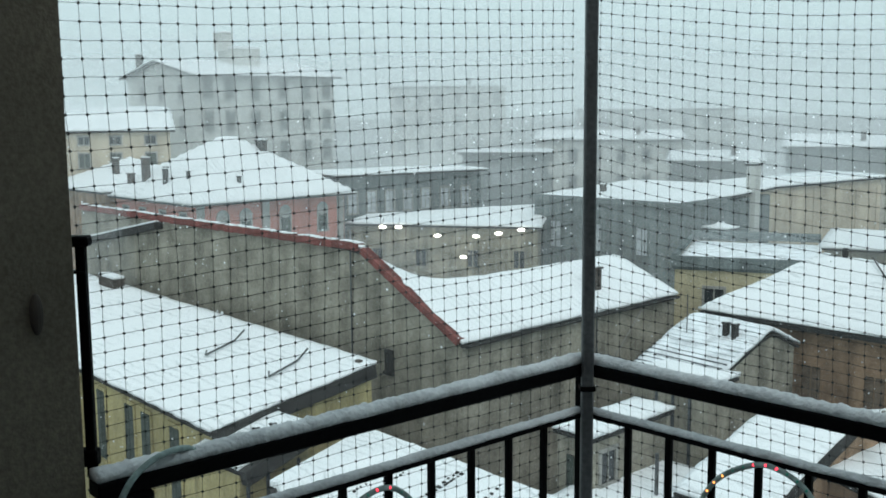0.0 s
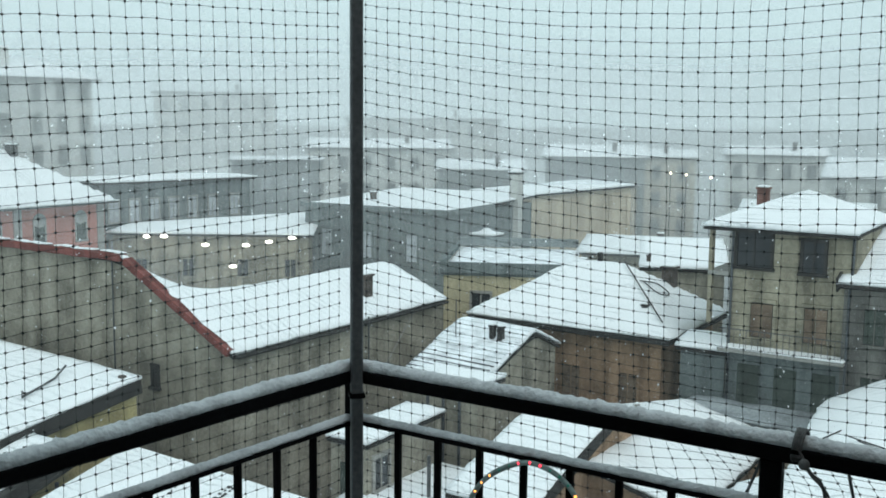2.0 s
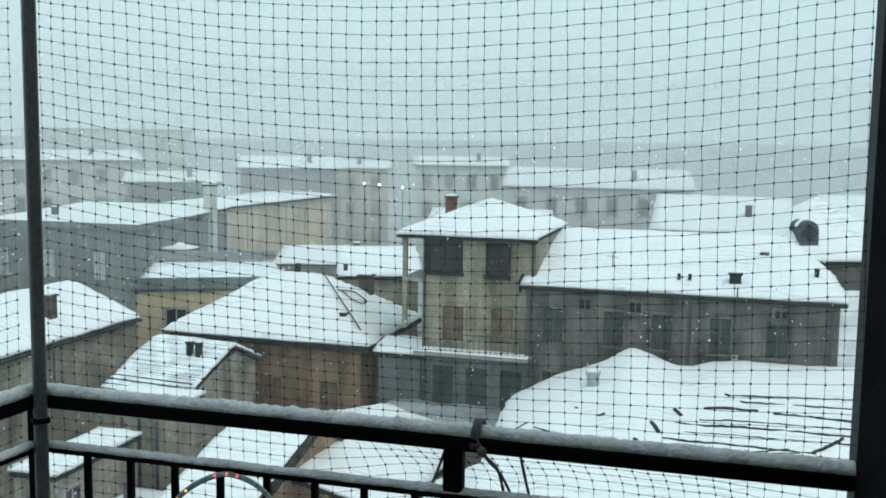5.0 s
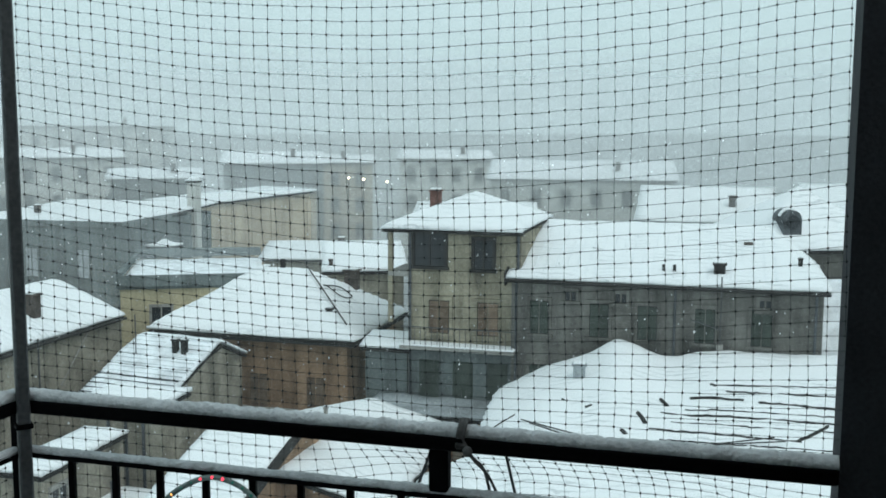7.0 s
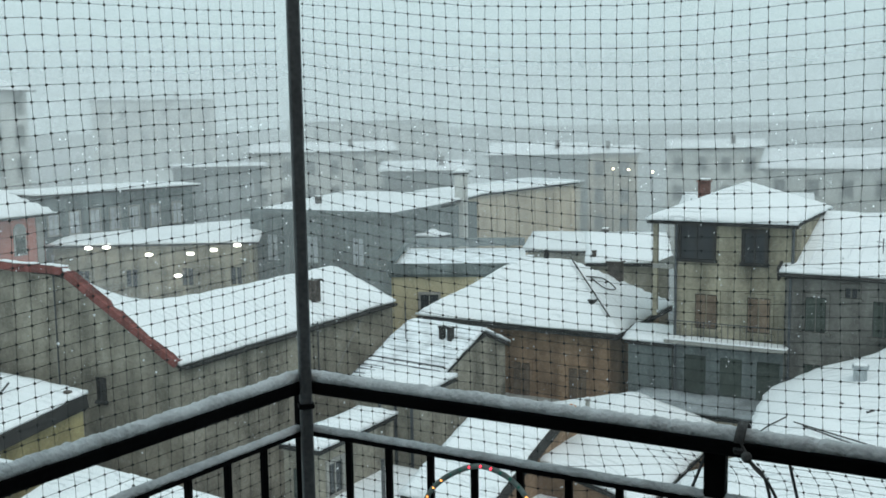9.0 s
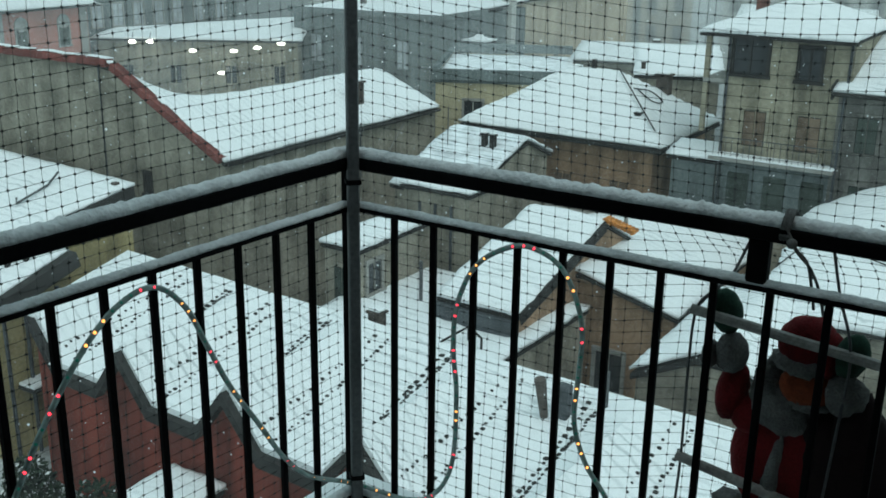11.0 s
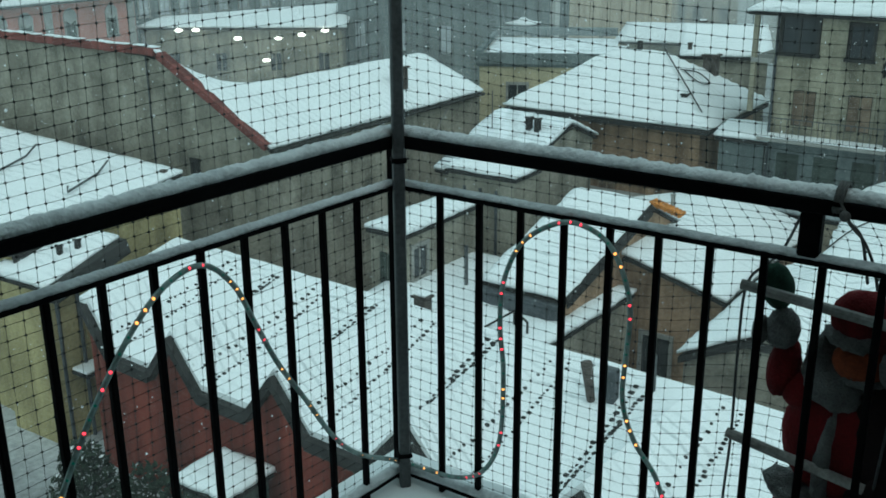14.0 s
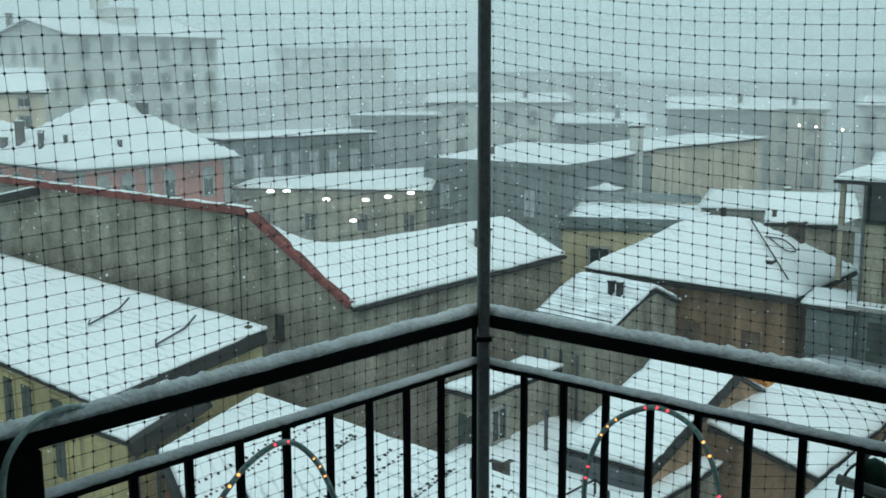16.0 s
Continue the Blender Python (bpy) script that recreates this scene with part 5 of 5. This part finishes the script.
# ---------------------------------------------------------------- climbing doll on its rope ladder
ladder = tagged(new("rope_ladder"), "toy rope ladder of pale wooden rungs hung from the handrail", "ladder")
bm = bmesh.new()
rod(bm, bal(-0.035, 0.882, 0.806), bal(-0.035, 1.30, 0.768), 0.0115, sides=10)
part("rung", bm, WOOD_GREY, ladder)
bm = bmesh.new()
rod(bm, bal(-0.035, 0.879, 0.455), bal(-0.035, 1.213, 0.406), 0.0115, sides=10)
part("rung", bm, WOOD_GREY, ladder)
for nm, pts in (("side_rope", [bal(-0.03, 1.0, 1.004), bal(-0.032, 0.962, 0.90), bal(-0.036, 0.935, 0.865), bal(-0.037, 0.892, 0.806), bal(-0.038, 0.886, 0.66), bal(-0.036, 0.889, 0.455), bal(-0.038, 0.883, 0.3), bal(-0.037, 0.88, 0.12)]),
                ("side_rope", [bal(-0.03, 1.15, 1.004), bal(-0.032, 1.175, 0.9), bal(-0.035, 1.21, 0.778), bal(-0.03, 1.205, 0.6), bal(-0.025, 1.195, 0.408), bal(-0.03, 1.19, 0.3), bal(-0.035, 1.19, 0.14)]),
                ("tie_string", [bal(0.02, 1.075, 1.03), bal(0.03, 1.10, 0.995), bal(0.01, 1.118, 0.965), bal(-0.02, 1.125, 0.90), bal(-0.03, 1.13, 0.86)]),
                ("tie_string", [bal(0.02, 1.08, 1.01), bal(0.028, 1.105, 0.985), bal(0.01, 1.125, 0.955), bal(-0.02, 1.14, 0.90), bal(-0.03, 1.15, 0.85)])):
    bm = bmesh.new()
    pipe(bm, bez(pts, 6), 0.0032, 6)
    part(nm, bm, ROPE if nm == "tie_string" else STEEL, ladder)
bm = bmesh.new()
for k in range(3):
    ring = [bal(0.029 * math.cos(an), 1.068 + 0.006 * k + 0.002 * math.sin(an * 2), 1.03 + 0.032 * math.sin(an)) for an in [math.tau * q / 16 for q in range(16)]]
    pipe(bm, ring, 0.0042, 6)
bmesh.ops.create_icosphere(bm, subdivisions=2, radius=0.011, matrix=Matrix.Translation(bal(0.03, 1.09, 1.005)))
part("knot", bm, ROPE, ladder, "frayed grey rope knot round the handrail")


def blob(bm, c, r, mat, turn=0.0, lump=0.0, seed=0.0):
    """An ellipsoid lobe of the doll, r along the railing, across it and up."""
    got = bmesh.ops.create_uvsphere(bm, u_segments=20, v_segments=12, radius=1.0)["verts"]
    base = Matrix(((ALONG_R.x, -ALONG_L.x, 0, 0), (ALONG_R.y, -ALONG_L.y, 0, 0), (0, 0, 1, 0), (0, 0, 0, 1)))
    for v in got:
        q = Vector((v.co.x * r[0], v.co.y * r[1], v.co.z * r[2]))
        q *= 1 + lump * noise.noise(v.co * 4 + Vector((seed, 0, 0)))
        v.co = bal(c[0], c[1], c[2]) + (base @ (Matrix.Rotation(turn, 4, "Y") @ q))
    for f in {f for v in got for f in v.link_faces}:
        f.material_index, f.smooth = mat, True


bm = bmesh.new()
# 0 red felt, 1 white plush with shade in its colour, 2 green mitten, 3 dark felt, 4 orange cloth
blob(bm, (-0.10, 1.105, 0.478), (0.13, 0.06, 0.15), 0, lump=0.10)                 # coat
blob(bm, (-0.105, 1.20, 0.478), (0.12, 0.07, 0.19), 3, lump=0.1)
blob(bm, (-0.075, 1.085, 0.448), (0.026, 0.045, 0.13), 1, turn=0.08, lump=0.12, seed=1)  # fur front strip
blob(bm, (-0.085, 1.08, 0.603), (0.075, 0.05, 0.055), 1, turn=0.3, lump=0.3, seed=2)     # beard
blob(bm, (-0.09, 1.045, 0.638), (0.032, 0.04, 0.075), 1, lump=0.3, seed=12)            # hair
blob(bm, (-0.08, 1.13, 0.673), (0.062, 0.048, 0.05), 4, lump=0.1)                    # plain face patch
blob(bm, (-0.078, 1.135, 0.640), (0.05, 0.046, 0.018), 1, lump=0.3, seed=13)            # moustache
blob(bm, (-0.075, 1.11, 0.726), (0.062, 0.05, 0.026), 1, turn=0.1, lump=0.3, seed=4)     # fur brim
blob(bm, (-0.082, 1.115, 0.768), (0.06, 0.053, 0.058), 0, turn=0.2, lump=0.08)            # cap
blob(bm, (-0.082, 1.165, 0.748), (0.024, 0.045, 0.05), 0, lump=0.08)
blob(bm, (-0.08, 0.972, 0.623), (0.034, 0.038, 0.072), 0, turn=0.12, lump=0.06)            # arm
blob(bm, (-0.085, 1.02, 0.578), (0.05, 0.04, 0.045), 0, turn=-0.6, lump=0.06)
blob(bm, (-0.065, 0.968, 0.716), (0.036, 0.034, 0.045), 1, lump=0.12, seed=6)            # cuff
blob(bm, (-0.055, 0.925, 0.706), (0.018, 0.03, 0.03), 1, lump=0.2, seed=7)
blob(bm, (-0.07, 0.945, 0.804), (0.034, 0.032, 0.05), 2, turn=-0.25, lump=0.06)          # mitten
blob(bm, (-0.06, 0.925, 0.828), (0.016, 0.024, 0.026), 2, lump=0.06)
blob(bm, (-0.08, 1.225, 0.598), (0.045, 0.04, 0.09), 3, turn=0.2, lump=0.1)
blob(bm, (-0.065, 1.205, 0.678), (0.045, 0.036, 0.045), 1, lump=0.2, seed=8)
blob(bm, (-0.07, 1.205, 0.763), (0.034, 0.032, 0.05), 2, turn=0.2, lump=0.08)
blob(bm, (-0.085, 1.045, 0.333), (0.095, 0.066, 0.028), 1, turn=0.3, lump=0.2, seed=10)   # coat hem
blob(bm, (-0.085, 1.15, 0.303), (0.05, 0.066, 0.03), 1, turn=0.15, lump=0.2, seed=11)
blob(bm, (-0.09, 1.02, 0.228), (0.055, 0.05, 0.12), 0, lump=0.1)                       # legs
blob(bm, (-0.06, 1.215, 0.248), (0.10, 0.075, 0.20), 3, lump=0.12, seed=5)
blob(bm, (-0.09, 1.125, 0.218), (0.05, 0.05, 0.12), 3, lump=0.1)
blob(bm, (-0.075, 1.02, 0.118), (0.055, 0.055, 0.028), 1, lump=0.2)
blob(bm, (-0.07, 1.02, 0.078), (0.04, 0.055, 0.04), 3, lump=0.05)
blob(bm, (-0.07, 1.125, 0.088), (0.04, 0.055, 0.045), 3, lump=0.05)
doll = part("climbing_doll", bm, RED_CLOTH)
for mt in (WHITE_FUR, GREEN_KNIT, DARK_FELT, ORANGE_CLOTH):
    doll.data.materials.append(mt)
tagged(doll, "red and white plush winter doll clinging to a rope ladder", "doll")

# ---------------------------------------------------------------- falling snow: haze sheets and flakes
# added shells stand in for haze; the nearest only lifts the dark tones
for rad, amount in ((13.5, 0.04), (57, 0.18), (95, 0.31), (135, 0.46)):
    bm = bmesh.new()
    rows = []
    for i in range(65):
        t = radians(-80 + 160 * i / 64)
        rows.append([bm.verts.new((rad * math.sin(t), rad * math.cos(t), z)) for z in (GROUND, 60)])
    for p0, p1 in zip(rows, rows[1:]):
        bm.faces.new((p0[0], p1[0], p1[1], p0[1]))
    smooth(tagged(part("snowfall", bm, veil_material("snow_haze_sheet", amount)), "translucent sheet standing in for snow haze over the roofs", "snowfall", kind="stuff"))
# single flakes in the nearer air
rng = random.Random(77)
vs, fs = [], []
for k in range(5200):
    dist = 4 + 46 * rng.random() ** 0.6
    an = radians(rng.uniform(-32, 62))
    z = 1.6 + dist * rng.uniform(-0.75, 0.0)
    if z < GROUND:
        continue
    p = Vector((dist * math.sin(an), dist * math.cos(an), z))
    r = rng.uniform(0.006, 0.014) * (0.6 + dist / 28)
    b = len(vs)
    vs += [p + Vector(q) * r for q in ((1, 0, 0), (-1, 0, 0), (0, 1, 0), (0, -1, 0), (0, 0, 1.2), (0, 0, -1.2))]
    fs += [(b + x, b + y, b + 4) for x, y in ((0, 2), (2, 1), (1, 3), (3, 0))] + [(b + y, b + x, b + 5) for x, y in ((0, 2), (2, 1), (1, 3), (3, 0))]
me = bpy.data.meshes.new("snowflakes")
me.from_pydata([tuple(v) for v in vs], [], fs)
me.materials.append(SNOW)
tagged(new("snowflakes", me), "single white snowflakes drifting through the air", "snowflakes", kind="stuff")
